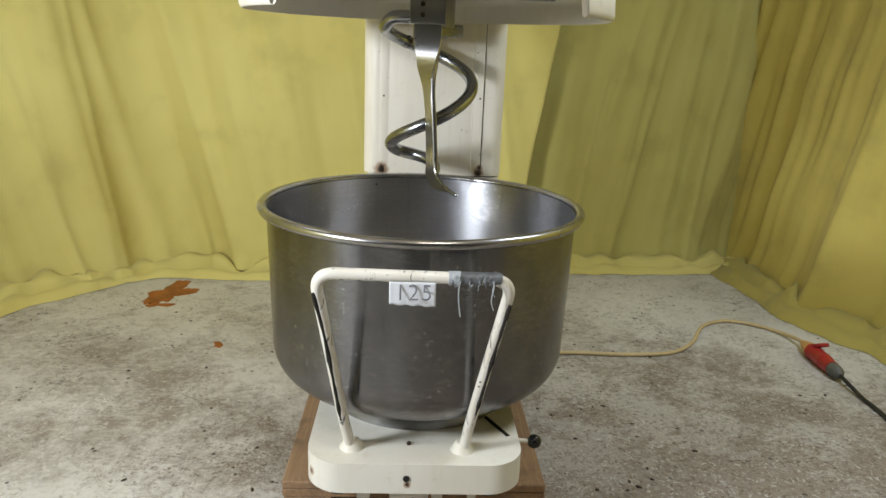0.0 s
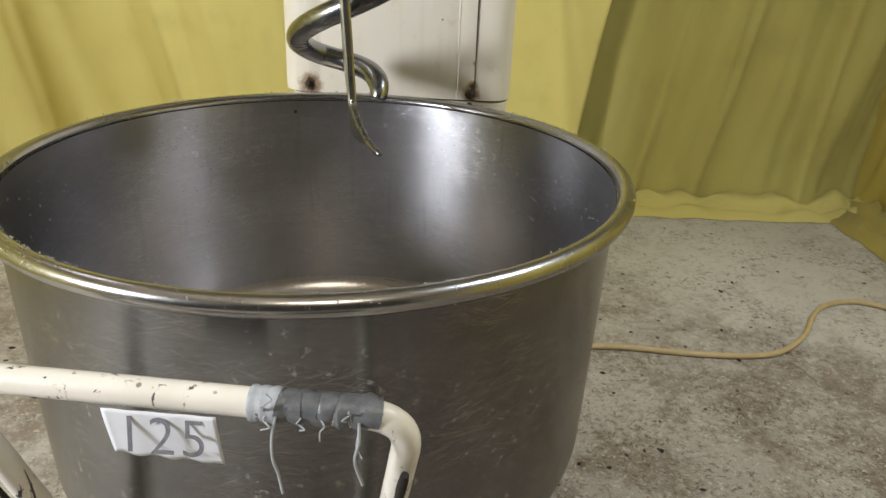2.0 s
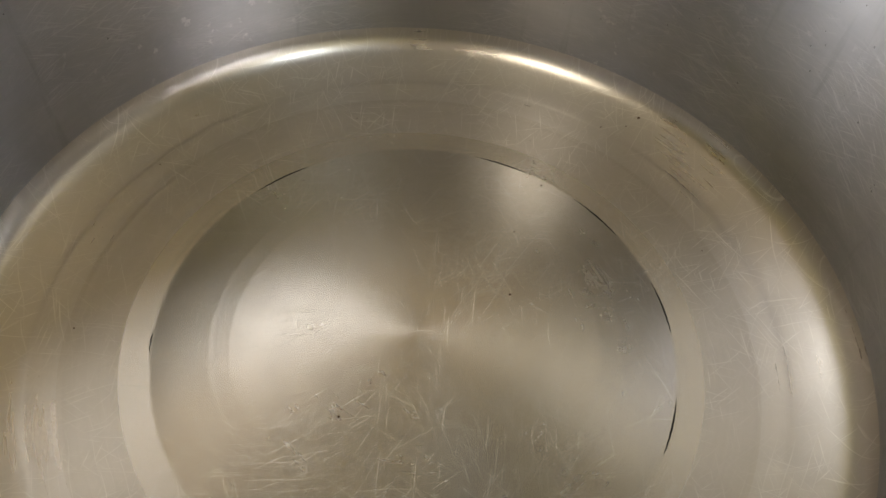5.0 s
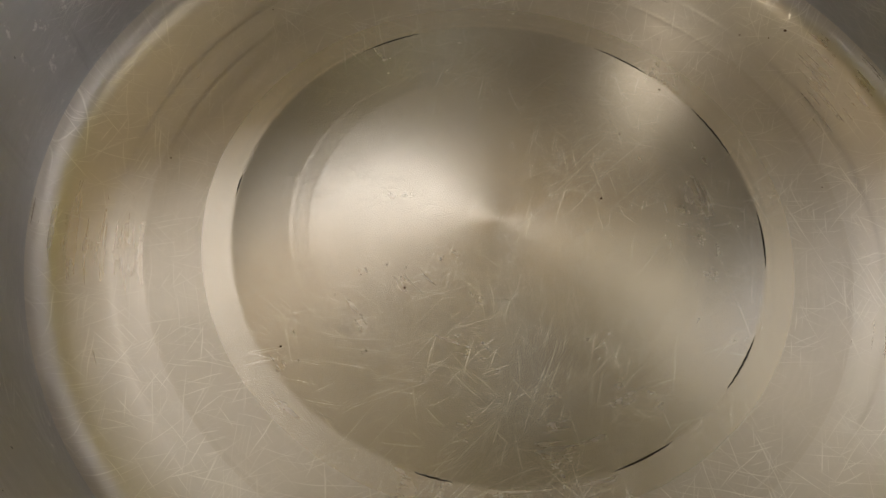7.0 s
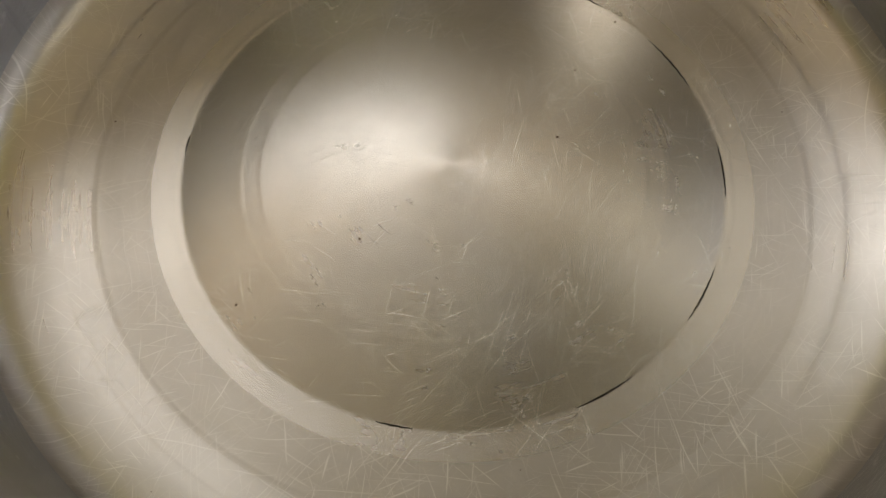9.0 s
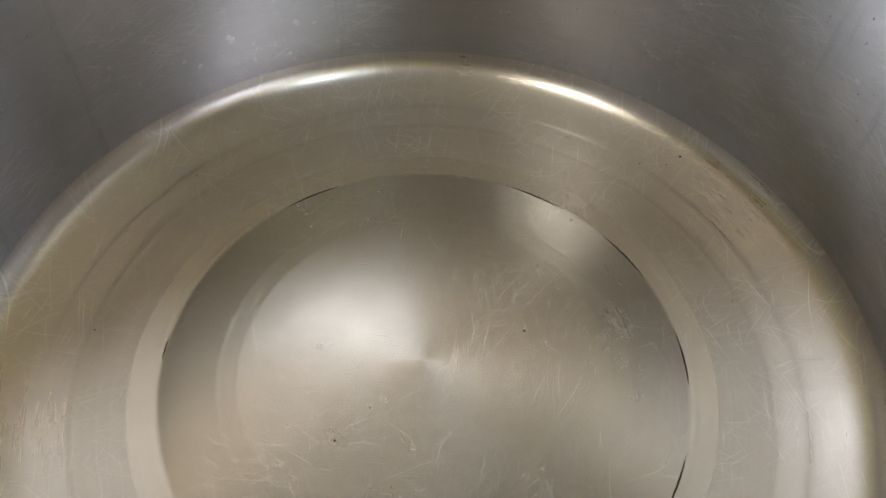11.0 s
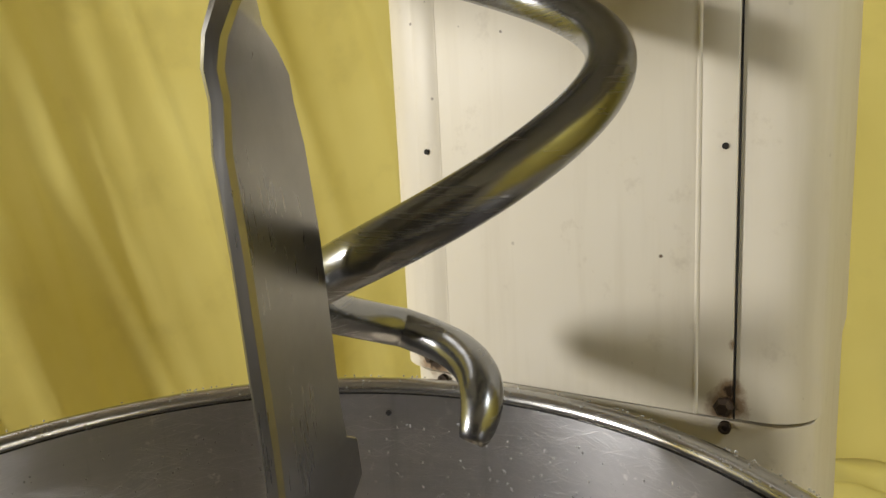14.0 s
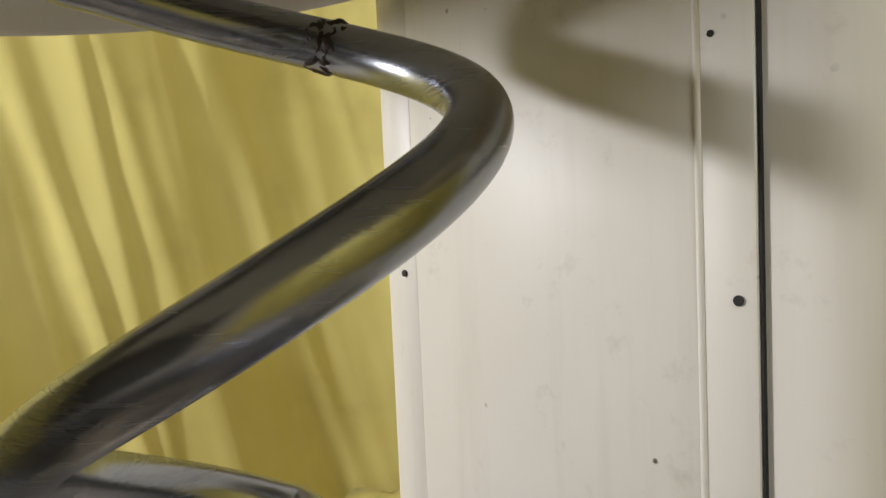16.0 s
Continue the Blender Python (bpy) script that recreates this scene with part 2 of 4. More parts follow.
def make_curtain(name, colour, dirty):
    n = Nodes(name)
    col = n.mix(n.ramp(n.noise(1.6, 3.0), 0.35, 0.65), colour, tuple(c * f for c, f in zip(colour, (0.92, 0.90, 0.80))))
    stain = n.ramp(n.noise(3.2, 5.0, 0.6), 0.55, 0.75, 0.0, dirty)
    col = n.mix(stain, col, (0.36, 0.31, 0.14))
    weave = n.noise(300.0, 1.0)
    n.set(colour=col, rough=0.85, spec=0.2, sheen=0.15)
    n.bump(n.math("ADD", weave, n.math("MULTIPLY", n.noise(14.0, 4.0), 3.0)), 0.12, 0.002)
    tr = n.add("ShaderNodeBsdfTranslucent")
    n.link(col, tr.inputs["Color"])
    mx = n.add("ShaderNodeMixShader")
    mx.inputs[0].default_value = 0.18
    n.link(n.bsdf.outputs[0], mx.inputs[1])
    n.link(tr.outputs[0], mx.inputs[2])
    n.link(mx.outputs[0], n.out.inputs["Surface"])
    return n.mat


def make_wood():
    n = Nodes("pallet_wood")
    grain = n.noise(5.0, 6.0, 0.65, n.scaled(22.0, 1.3, 22.0), 0.8)
    rnd = n.add("ShaderNodeObjectInfo").outputs["Random"]
    col = n.mix(n.ramp(grain, 0.3, 0.7), (0.36, 0.22, 0.115), (0.20, 0.115, 0.06))
    col = n.mix(n.math("MULTIPLY", rnd, 0.35), col, (0.30, 0.22, 0.15))
    dirt = n.ramp(n.noise(9.0, 6.0, 0.7), 0.52, 0.72, 0.0, 0.7)
    col = n.mix(dirt, col, (0.10, 0.07, 0.05))
    n.set(colour=col, rough=0.75, spec=0.3)
    n.bump(n.math("ADD", grain, n.noise(60.0)), 0.3, 0.002)
    return n.mat


def make_droplet():
    n = Nodes("water_droplet")
    n.set(colour=(0.95, 0.96, 0.98), rough=0.03, trans=0.72)
    n.bsdf.inputs["IOR"].default_value = 1.33
    return n.mat


# outside of the bowl: dark reflections are put into the steel's base colour
SHADED_BOWL_STEEL = make_steel_bowl("brushed_shaded_bowl_steel", (0.225, 0.22, 0.225), (0.15, 0.147, 0.15), 0.23, 0.255, 0.84, False, 0.24)
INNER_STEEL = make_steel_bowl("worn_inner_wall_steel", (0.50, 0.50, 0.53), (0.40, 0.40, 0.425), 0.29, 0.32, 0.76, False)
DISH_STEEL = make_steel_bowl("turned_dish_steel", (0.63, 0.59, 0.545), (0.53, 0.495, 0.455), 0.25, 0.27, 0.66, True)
SCOURED_STEEL = make_steel_bowl("scoured_ring_steel", (0.62, 0.575, 0.53), (0.50, 0.465, 0.425), 0.31, 0.34, 0.50, True)
BEND_STEEL = make_steel_bowl("scoured_bend_steel", (0.64, 0.60, 0.565), (0.54, 0.51, 0.48), 0.27, 0.30, 0.66, True)
POLISHED = make_steel("polished_tool_steel", (0.34, 0.35, 0.37), 0.25)
RIM_STEEL = make_steel("polished_rim_steel", (0.42, 0.415, 0.41), 0.24, (60, 60, 8))
BLADE_STEEL = make_steel("dull_blade_steel", (0.42, 0.415, 0.41), 0.30, (70, 70, 3))
DARK_STEEL = make_steel("dark_clamp_steel", (0.30, 0.30, 0.30), 0.35)
COLUMN_PAINT = make_cream_paint("cream_column_paint", ((0.138, -0.167, 0.688, 0.026), (-0.165, -0.167, 0.690, 0.036), (0.142, -0.167, 0.702, 0.018), (0.144, -0.167, 0.745, 0.008)), 0.9)
BASE_PAINT = make_cream_paint("cream_base_paint", ((-0.02, -0.39, 0.112, 0.014), (-0.235, -0.345, 0.12, 0.018)), 0.55, (0.76, 0.74, 0.68))
COVER_PAINT = make_cream_paint("cream_cover_paint", (), 0.2, (0.75, 0.72, 0.66))
TUBE_PAINT = make_worn_tube()
FLOOR = make_floor()
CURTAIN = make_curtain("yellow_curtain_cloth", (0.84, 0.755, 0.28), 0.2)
# yellow cloth for the corner panel, its shade mixed in as olive
CURTAIN_SHADE = make_curtain("shaded_yellow_curtain_cloth", (0.66, 0.61, 0.22), 0.3)
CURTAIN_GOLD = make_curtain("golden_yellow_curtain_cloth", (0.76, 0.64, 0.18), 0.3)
HEM = make_curtain("soiled_curtain_hem_cloth", (0.55, 0.47, 0.14), 0.8)
WALL = plain("pale_plaster", (0.66, 0.60, 0.52), 0.9, 0, 0.12, 6.0)
CEILING = plain("warm_ceiling_boards", (0.66, 0.56, 0.47), 0.85, 0, 0.12, 5.0)
DARK_WALL = plain("dark_workshop_wall", (0.10, 0.095, 0.09), 0.9, 0, 0.2, 6.0)
WOOD = make_wood()
RUBBER = plain("black_rubber", (0.02, 0.02, 0.02), 0.45, 0, 0.2)
BLACK_KNOB = plain("black_bakelite", (0.012, 0.012, 0.013), 0.12, 0, 0.1, 30, 0.02)
HOLE = plain("dark_recess", (0.012, 0.010, 0.008), 0.8)
RUSTY = plain("rusty_bolt", (0.065, 0.042, 0.03), 0.6, 0.35, 0.6, 120, 0.6)
TAPE_LIGHT = plain("pale_grey_tape", (0.42, 0.45, 0.49), 0.45, 0, 0.3, 70, 0.4)
TAPE = plain("grey_duct_tape", (0.15, 0.158, 0.17), 0.42, 0.2, 0.45, 55, 0.5)
PAPER = plain("white_label_paper", (0.74, 0.76, 0.82), 0.75, 0, 0.06, 25)
INK = plain("faded_marker_ink", (0.20, 0.20, 0.23), 0.7, 0, 0.5, 140)
CABLE = plain("cream_cable_sheath", (0.62, 0.49, 0.27), 0.5, 0, 0.15)
PLUG_AMBER = plain("amber_connector_plastic", (0.66, 0.38, 0.13), 0.45)
PLUG_RED = plain("red_connector_plastic", (0.40, 0.025, 0.025), 0.38)
PLUG_GREY = plain("grey_gland_plastic", (0.12, 0.12, 0.115), 0.5)
STAIN = plain("orange_rust_stain", (0.42, 0.135, 0.02), 0.6, 0, 0.5, 14)
DROPLET = make_droplet()

# ---- mesh helpers ----


def part(name, bm, material, parent=None, label="", smooth=True, angle=40.0):
    me = bpy.data.meshes.new(name)
    bmesh.ops.recalc_face_normals(bm, faces=bm.faces)
    if smooth:
        for e in bm.edges:
            if len(e.link_faces) == 2 and e.calc_face_angle(0) > radians(angle):
                e.smooth = False
        for f in bm.faces:
            f.smooth = True
    bm.to_mesh(me)
    bm.free()
    me.materials.append(material)
    ob = new(name, me)
    if parent is not None:
        ob.parent = parent
    if label:
        tagged(ob, label)
    return ob


def box_bm(x0, x1, y0, y1, z0, z1, bevel=0.0, seg=2):
    bm = bmesh.new()
    bmesh.ops.create_cube(bm, size=1, matrix=Matrix.Translation(((x0 + x1) / 2, (y0 + y1) / 2, (z0 + z1) / 2)) @ Matrix.Diagonal((x1 - x0, y1 - y0, z1 - z0, 1)))
    if bevel:
        bmesh.ops.bevel(bm, geom=bm.edges[:], offset=bevel, segments=seg, profile=0.5, affect="EDGES")
    return bm


def lathe_bm(profile, seg=96, closed=False, m=None):
    """Turn (radius, height) pairs round z."""
    bm = bmesh.new()
    rings = []
    for r, z in profile:
        if r < 1e-6:
            rings.append([bm.verts.new((0, 0, z))])
        else:
            rings.append([bm.verts.new((r * math.cos(2 * math.pi * i / seg), r * math.sin(2 * math.pi * i / seg), z)) for i in range(seg)])
    pairs = list(zip(rings, rings[1:])) + ([(rings[-1], rings[0])] if closed else [])
    for a, b in pairs:
        for i in range(seg):
            j = (i + 1) % seg
            if len(a) == 1 and len(b) == 1:
                continue
            if len(a) == 1:
                bm.faces.new((a[0], b[j], b[i]))
            elif len(b) == 1:
                bm.faces.new((a[i], a[j], b[0]))
            else:
                bm.faces.new((a[i], a[j], b[j], b[i]))
    if m is not None:
        bm.transform(m)
    return bm


def spline(points, steps=8):
    """A smooth line through the points."""
    p = [Vector(q) for q in points]
    p = [p[0] * 2 - p[1], *p, p[-1] * 2 - p[-2]]
    out = []
    for i in range(1, len(p) - 2):
        for k in range(steps):
            t = k / steps
            a, b, c, d = p[i - 1], p[i], p[i + 1], p[i + 2]
            out.append(0.5 * (2 * b + (c - a) * t + (2 * a - 5 * b + 4 * c - d) * t * t + (3 * b - a - 3 * c + d) * t ** 3))
    out.append(p[-2])
    return out


def tube_bm(line, radius, seg=16, dome=False):
    """Sweep a round section along a line; radius is a number or a function of 0..1."""
    bm = bmesh.new()
    line = [Vector(q) for q in line]
    size = radius if callable(radius) else (lambda s: radius)
    tan = [(line[min(i + 1, len(line) - 1)] - line[max(i - 1, 0)]).normalized() for i in range(len(line))]
    up = tan[0].orthogonal().normalized()
    rings = []
    for i, (q, t) in enumerate(zip(line, tan)):
        up = (up - t * up.dot(t)).normalized()
        side = t.cross(up)
        r = size(i / (len(line) - 1))
        rings.append([bm.verts.new(q + (up * math.cos(2 * math.pi * k / seg) + side * math.sin(2 * math.pi * k / seg)) * r) for k in range(seg)])
    for a, b in zip(rings, rings[1:]):
        for k in range(seg):
            bm.faces.new((a[k], a[(k + 1) % seg], b[(k + 1) % seg], b[k]))
    bm.faces.new(rings[0][::-1])
    bm.faces.new(rings[-1])
    return bm


def bent(points, radius, steps=6):
    """A polyline with its inner corners rounded by arcs of about that radius."""
    p = [Vector(q) for q in points]
    out = [p[0]]
    for a, b, c in zip(p, p[1:], p[2:]):
        u, v = (a - b), (c - b)
        r = min(radius, u.length * 0.48, v.length * 0.48)
        s, e = b + u.normalized() * r, b + v.normalized() * r
        for k in range(steps + 1):
            t = k / steps
            out.append(s * (1 - t) ** 2 + b * 2 * t * (1 - t) + e * t * t)
    out.append(p[-1])
    return out


def prism_bm(outline, z0, z1, bevel=0.0, seg=3):
    """A flat outline raised from z0 to z1."""
    bm = bmesh.new()
    lo = [bm.verts.new((x, y, z0)) for x, y in outline]
    hi = [bm.verts.new((x, y, z1)) for x, y in outline]
    n = len(lo)
    bm.faces.new(lo[::-1])
    top = bm.faces.new(hi)
    for i in range(n):
        bm.faces.new((lo[i], lo[(i + 1) % n], hi[(i + 1) % n], hi[i]))
    if bevel:
        bmesh.ops.bevel(bm, geom=list(top.edges), offset=bevel, segments=seg, profile=0.5, affect="EDGES")
    return bm


def round_rect(x0, x1, y0, y1, r, seg=8, corners=(1, 1, 1, 1)):
    """Outline with rounded corners, from (x1, y0) round by (x1, y1), (x0, y1) and (x0, y0)."""
    out = []
    for k, (cx, cy) in enumerate(((x1, y0), (x1, y1), (x0, y1), (x0, y0))):
        rr = r * corners[k]
        if rr <= 0:
            out.append((cx, cy))
            continue
        ox, oy = cx + (-rr if cx == x1 else rr), cy + (rr if cy == y0 else -rr)
        a0 = -90 + 90 * k
        for i in range(seg + 1):
            a = radians(a0 + 90 * i / seg)
            out.append((ox + rr * math.cos(a), oy + rr * math.sin(a)))
    return out


def empty(name, label, category, group="", at=(0, 0, 0)):
    ob = new(name)
    ob.empty_display_size = 0.05
    ob.location = at
    return tagged(ob, label, category, group)


# ---- the room ----
X0, X1, Y0, Y1, TOP, DROP = -2.35, 2.55, -3.2, 2.75, 2.72, 2.30
tagged(part("floor", box_bm(X0, X1, Y0, Y1, -0.12, 0), FLOOR, smooth=False), "worn pale painted concrete floor with brown dirt", "floor", kind="structure")
tagged(part("ceiling", box_bm(X0 - 0.15, X1 + 0.15, Y0 - 0.15, Y1 + 0.15, TOP, TOP + 0.12), CEILING, smooth=False), "plain warm-toned ceiling", "ceiling", kind="structure")
for nm, b in (("wall_north", (X0 - 0.15, X1 + 0.15, Y1, Y1 + 0.15)), ("wall_south", (X0 - 0.15, X1 + 0.15, Y0 - 0.15, Y0)),
              ("wall_west", (X0 - 0.15, X0, Y0, Y1)), ("wall_east", (X1, X1 + 0.15, Y0, Y1))):
    tagged(part(nm, box_bm(*b, -0.12, TOP), DARK_WALL if nm == "wall_south" else WALL, smooth=False), "plain dark workshop wall" if nm == "wall_south" else "plain pale plaster wall behind the curtains", "wall", kind="structure")


def curtain(path, material, seed, label, lean=0.0, folds=1.0, hem=0.10, dirty_hem=HEM, slant=0.0):
    """Hanging cloth along a plan line, with folds that widen downwards and a hem that lies bunched on the floor."""
    rng = random.Random(seed)
    line = spline([(x, y, 0) for x, y in path], 24)
    length = [0.0]
    for a, b in zip(line, line[1:]):
        length.append(length[-1] + (b - a).length)
    total = length[-1]
    cols = int(total / 0.014)
    waves = [(rng.choice((rng.uniform(0.14, 0.3), rng.uniform(0.4, 1.1))), rng.uniform(0, 6.28), rng.uniform(-0.08, 0.08), rng.uniform(0.4, 1.0)) for _ in range(11)]

    pleats = [(rng.uniform(-0.3, total), -lean * rng.uniform(0.6, 1.5), rng.uniform(0.018, 0.045), rng.choice((-1, 1, 1)) * rng.uniform(0.016, 0.034)) for _ in range(int(total * 4.5))]

    def at(s):
        s = min(max(s, 0), total - 1e-6)
        i = int(np.searchsorted(length, s, side="right") - 1)
        i = min(max(i, 0), len(line) - 2)
        f = (s - length[i]) / max(length[i + 1] - length[i], 1e-9)
        p = line[i].lerp(line[i + 1], f)
        t = (line[i + 1] - line[i]).normalized()
        return p, Vector((t.y, -t.x, 0))

    def depth(s, z):
        d = 0.0
        for w, ph, sl, am in waves:
            q = (s + sl * (DROP - z) * 1.0 + lean * (DROP - z)) / w * 6.283 + ph
            crest = 1 - abs(math.sin(q / 2)) ** 0.7
            d += am * (crest - 0.4) * min(0.075, 0.10 * w)
        for s0, slope, w, deep in pleats:
            u = (s - s0 - slope * (DROP - z)) / w
            if abs(u) < 3:
                d += deep * math.exp(-u * u)
        return d * folds * (0.55 + 0.45 * (1 - z / DROP))

    heights = [DROP * (1 - (k / 46) ** 0.9) for k in range(46)] + [0.035]
    bm = bmesh.new()
    rows = []
    for z in heights:
        row = []
        for c in range(cols + 1):
            s = total * c / cols * (1 - slant * (1 - z / DROP))
            p, n = at(s)
            q = noise.noise(Vector((s * 3, z * 3, seed))) * 0.02 + depth(s, z)
            low = max(0.0, 1 - z / 0.25) ** 2
            q += low * (0.03 + 0.03 * noise.noise(Vector((s * 5, 1.7, seed))))
            row.append(bm.verts.new((p.x + n.x * q, p.y + n.y * q, z)))
        rows.append(row)
    for a, b in zip(rows, rows[1:]):
        for c in range(cols):
            bm.faces.new((a[c], a[c + 1], b[c + 1], b[c]))
    thing = part("curtain", bm, material, angle=180)
    tagged(thing, label, "curtain", "yellow curtains round the room")
    sol = thing.modifiers.new("cloth", "SOLIDIFY")
    sol.thickness = 0.0015
    bm = bmesh.new()
    rows = []
    prof = [(-0.03, 0.07), (0.0, 0.105), (0.3, 0.085), (0.45, 0.035), (0.6, 0.055), (0.8, 0.04), (0.95, 0.012), (1.0, 0.002)]
    for f, hgt in prof:
        row = []
        for c in range(cols + 1):
            s = total * c / cols * (1 - slant)
            p, n = at(s)
            wob = 0.5 + 0.9 * noise.noise(Vector((s * 2.3, 7.7, seed))) + 0.35 * noise.noise(Vector((s * 9, 3.1, seed)))
            reach = hem * max(0.25, 0.75 + wob * 0.6)
            q = depth(s, 0.03) * (1 - min(1, max(0, f))) * 0.8 + 0.03 + f * reach
            z = max(0.003, hgt * (0.75 + 0.8 * noise.noise(Vector((s * 7, f * 4.0, seed + 5)))))
            row.append(bm.verts.new((p.x + n.x * q, p.y + n.y * q, z)))
        rows.append(row)
    for a, b in zip(rows, rows[1:]):
        for c in range(cols):
            bm.faces.new((a[c], a[c + 1], b[c + 1], b[c]))
    part("hem", bm, dirty_hem, thing, "bunched curtain hem lying on the floor", angle=180)
    return thing


curtain([(-2.02, -1.9), (-2.0, -1.2), (-1.97, 0.0), (-1.9, 1.25), (-1.70, 1.60), (-1.47, 1.86), (-1.2, 1.95), (-0.8, 1.93), (0.0, 1.98), (0.86, 2.08)], CURTAIN, 3,
        "bright yellow cloth curtain hanging in folds to the floor", -0.22, 0.9, 0.07, CURTAIN, 0.055)
# corner panel, shaded by its olive colour
curtain([(0.40, 2.24), (0.84, 2.22), (1.22, 2.23), (1.72, 2.30), (2.0, 2.38)], CURTAIN_SHADE, 8, "yellow cloth curtain meeting the corner, its shade put into the colour", 0.18, 1.0, 0.10, CURTAIN)
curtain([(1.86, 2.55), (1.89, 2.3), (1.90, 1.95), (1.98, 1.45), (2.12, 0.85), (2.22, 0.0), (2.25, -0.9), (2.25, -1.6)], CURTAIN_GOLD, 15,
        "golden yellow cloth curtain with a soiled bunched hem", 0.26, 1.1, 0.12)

# ---- the pallet ----
pallet = empty("pallet", "brown wooden pallet under the dough mixer", "pallet", at=(0, 0.35, 0))
PY0, PY1 = -0.215, 0.95
for i in range(6):
    w = 0.098
    x = -0.333 + i * (0.666 - w) / 5
    off = (0.004, -0.006, 0.0, 0.007, -0.003, 0.002)[i]
    part("plank", box_bm(x, x + w, PY0 + off - 0.35, PY1 - 0.35, 0.128, 0.15, 0.003, 1), WOOD, pallet, smooth=False)
for y in (PY0, 0.32, PY1 - 0.10):
    part("stringer", box_bm(-0.333, 0.333, y + 0.006 - 0.35, y + 0.10 - 0.35, 0.104, 0.1275, 0.003, 1), WOOD, pallet, smooth=False)
    for x in (-0.33, -0.06, 0.21):
        part("block", box_bm(x, x + 0.12, y + 0.008 - 0.35, y + 0.098 - 0.35, 0.022, 0.1035, 0.003, 1), WOOD, pallet, smooth=False)
for x in (-0.332, -0.05, 0.232):
    part("runner", box_bm(x, x + 0.1, PY0 - 0.35, PY1 - 0.35, 0.0, 0.0215, 0.003, 1), WOOD, pallet, smooth=False)

# ---- the bowl truck: base, handle, lever, casters ----
truck = empty("bowl_truck", "cream-painted bowl truck with a bent tube handle", "bowl truck", at=(0, 0, 0.15))
lift = Matrix.Translation((0, 0, -0.15))


def on_truck(name, bm, material, label="", parent=None, **kw):
    bm.transform(lift)
    return part(name, bm, material, parent or truck, label, **kw)


base = on_truck("base", prism_bm(round_rect(-0.252, 0.246, -0.388, 0.40, 0.085, 10), 0.238, 0.312, 0.026, 5), BASE_PAINT, "glossy cream painted base casting", angle=60)
on_truck("hub", lathe_bm([(0.0, 0.30), (0.235, 0.30), (0.235, 0.335), (0.215, 0.362), (0.0, 0.362)], 64), DARK_STEEL, "dark turning hub under the bowl")
for y in (-0.25, 0.25):
    for x in (-0.185, 0.18):
        fork = on_truck("caster", box_bm(x - 0.022, x + 0.022, y - 0.06, y + 0.06, 0.21, 0.2375, 0.004), BASE_PAINT)
        for s in (-1, 1):
            on_truck("fork_cheek", box_bm(x + s * 0.020 - 0.003, x + s * 0.020 + 0.003, y - 0.03, y + 0.03, 0.165, 0.212, 0.002, 1), BASE_PAINT, parent=fork)
        wheel = lathe_bm([(0.012, -0.015), (0.034, -0.015), (0.038, -0.010), (0.038, 0.010), (0.034, 0.015), (0.012, 0.015)], 28, True, pose(x, y, 0.188, 0, 90, 0))
        on_truck("wheel", wheel, RUBBER, parent=fork)
for x, w in ((-0.12, 0.03), (0.05, 0.025), (0.13, 0.02)):
    on_truck("lug", box_bm(x - w / 2, x + w / 2, -0.36, -0.33, 0.205, 0.2385, 0.003), BASE_PAINT)
on_truck("roller", lathe_bm([(0.0, -0.045), (0.02, -0.045), (0.022, -0.04), (0.022, 0.04), (0.02, 0.045), (0.0, 0.045)], 24, False, pose(-0.015, -0.335, 0.215, 0, 90, 0)), BASE_PAINT)
on_truck("screw_hole", lathe_bm([(0.0, 0.0), (0.0075, 0.0), (0.0075, 0.004), (0.0, 0.004)], 20, False, pose(-0.022, -0.3868, 0.277, 90, 0, 0)), HOLE)
on_truck("bolt", lathe_bm([(0.0, 0.008), (0.004, 0.008), (0.0055, 0.006), (0.0055, 0.0), (0.0, 0.0)], 6, False, pose(-0.018, -0.30, 0.311)), RUSTY)
slot = tube_bm([(0.176, -0.165, 0.311), (0.196, -0.205, 0.3112), (0.222, -0.255, 0.3105)], lambda s: 0.0055, 10)
on_truck("slot", slot, HOLE, "dark rusty slot in the base")
# tube handle
handle = on_truck("handle", tube_bm(bent([(-0.150, -0.315, 0.305), (-0.165, -0.355, 0.40), (-0.214, -0.468, 0.782), (0.178, -0.468, 0.776), (0.118, -0.362, 0.41), (0.108, -0.322, 0.305)], 0.045, 10), 0.0122, 20),
                  TUBE_PAINT, "bent white tube handle with chipped paint", angle=60)
for x, y in ((-0.150, -0.316), (0.107, -0.322)):
    on_truck("collar", lathe_bm([(0.0, 0.026), (0.014, 0.026), (0.021, 0.018), (0.024, 0.006), (0.032, 0.0), (0.0, 0.0)], 32, False, pose(x, y, 0.310, 6, 0, 0)), BASE_PAINT, "welded foot collar", handle)
tape = on_truck("tape", tube_bm([(0.052 + 0.1 * k / 24, -0.468 + 0.0008 * math.sin(k * 2.1), 0.7775 + 0.0008 * math.cos(k * 1.7)) for k in range(25)],
                                lambda s: 0.0136 + 0.0008 * math.sin(s * 37) + 0.0005 * math.sin(s * 91)), TAPE, "grey tape wrapped round the broken tube", handle)
on_truck("tape_end", tube_bm([(0.050 + 0.024 * k / 10, -0.468, 0.7775) for k in range(11)], lambda s: 0.0145 + 0.0005 * math.sin(s * 17), 20), TAPE_LIGHT, "pale grey end of the tape", handle)
rng = random.Random(4)
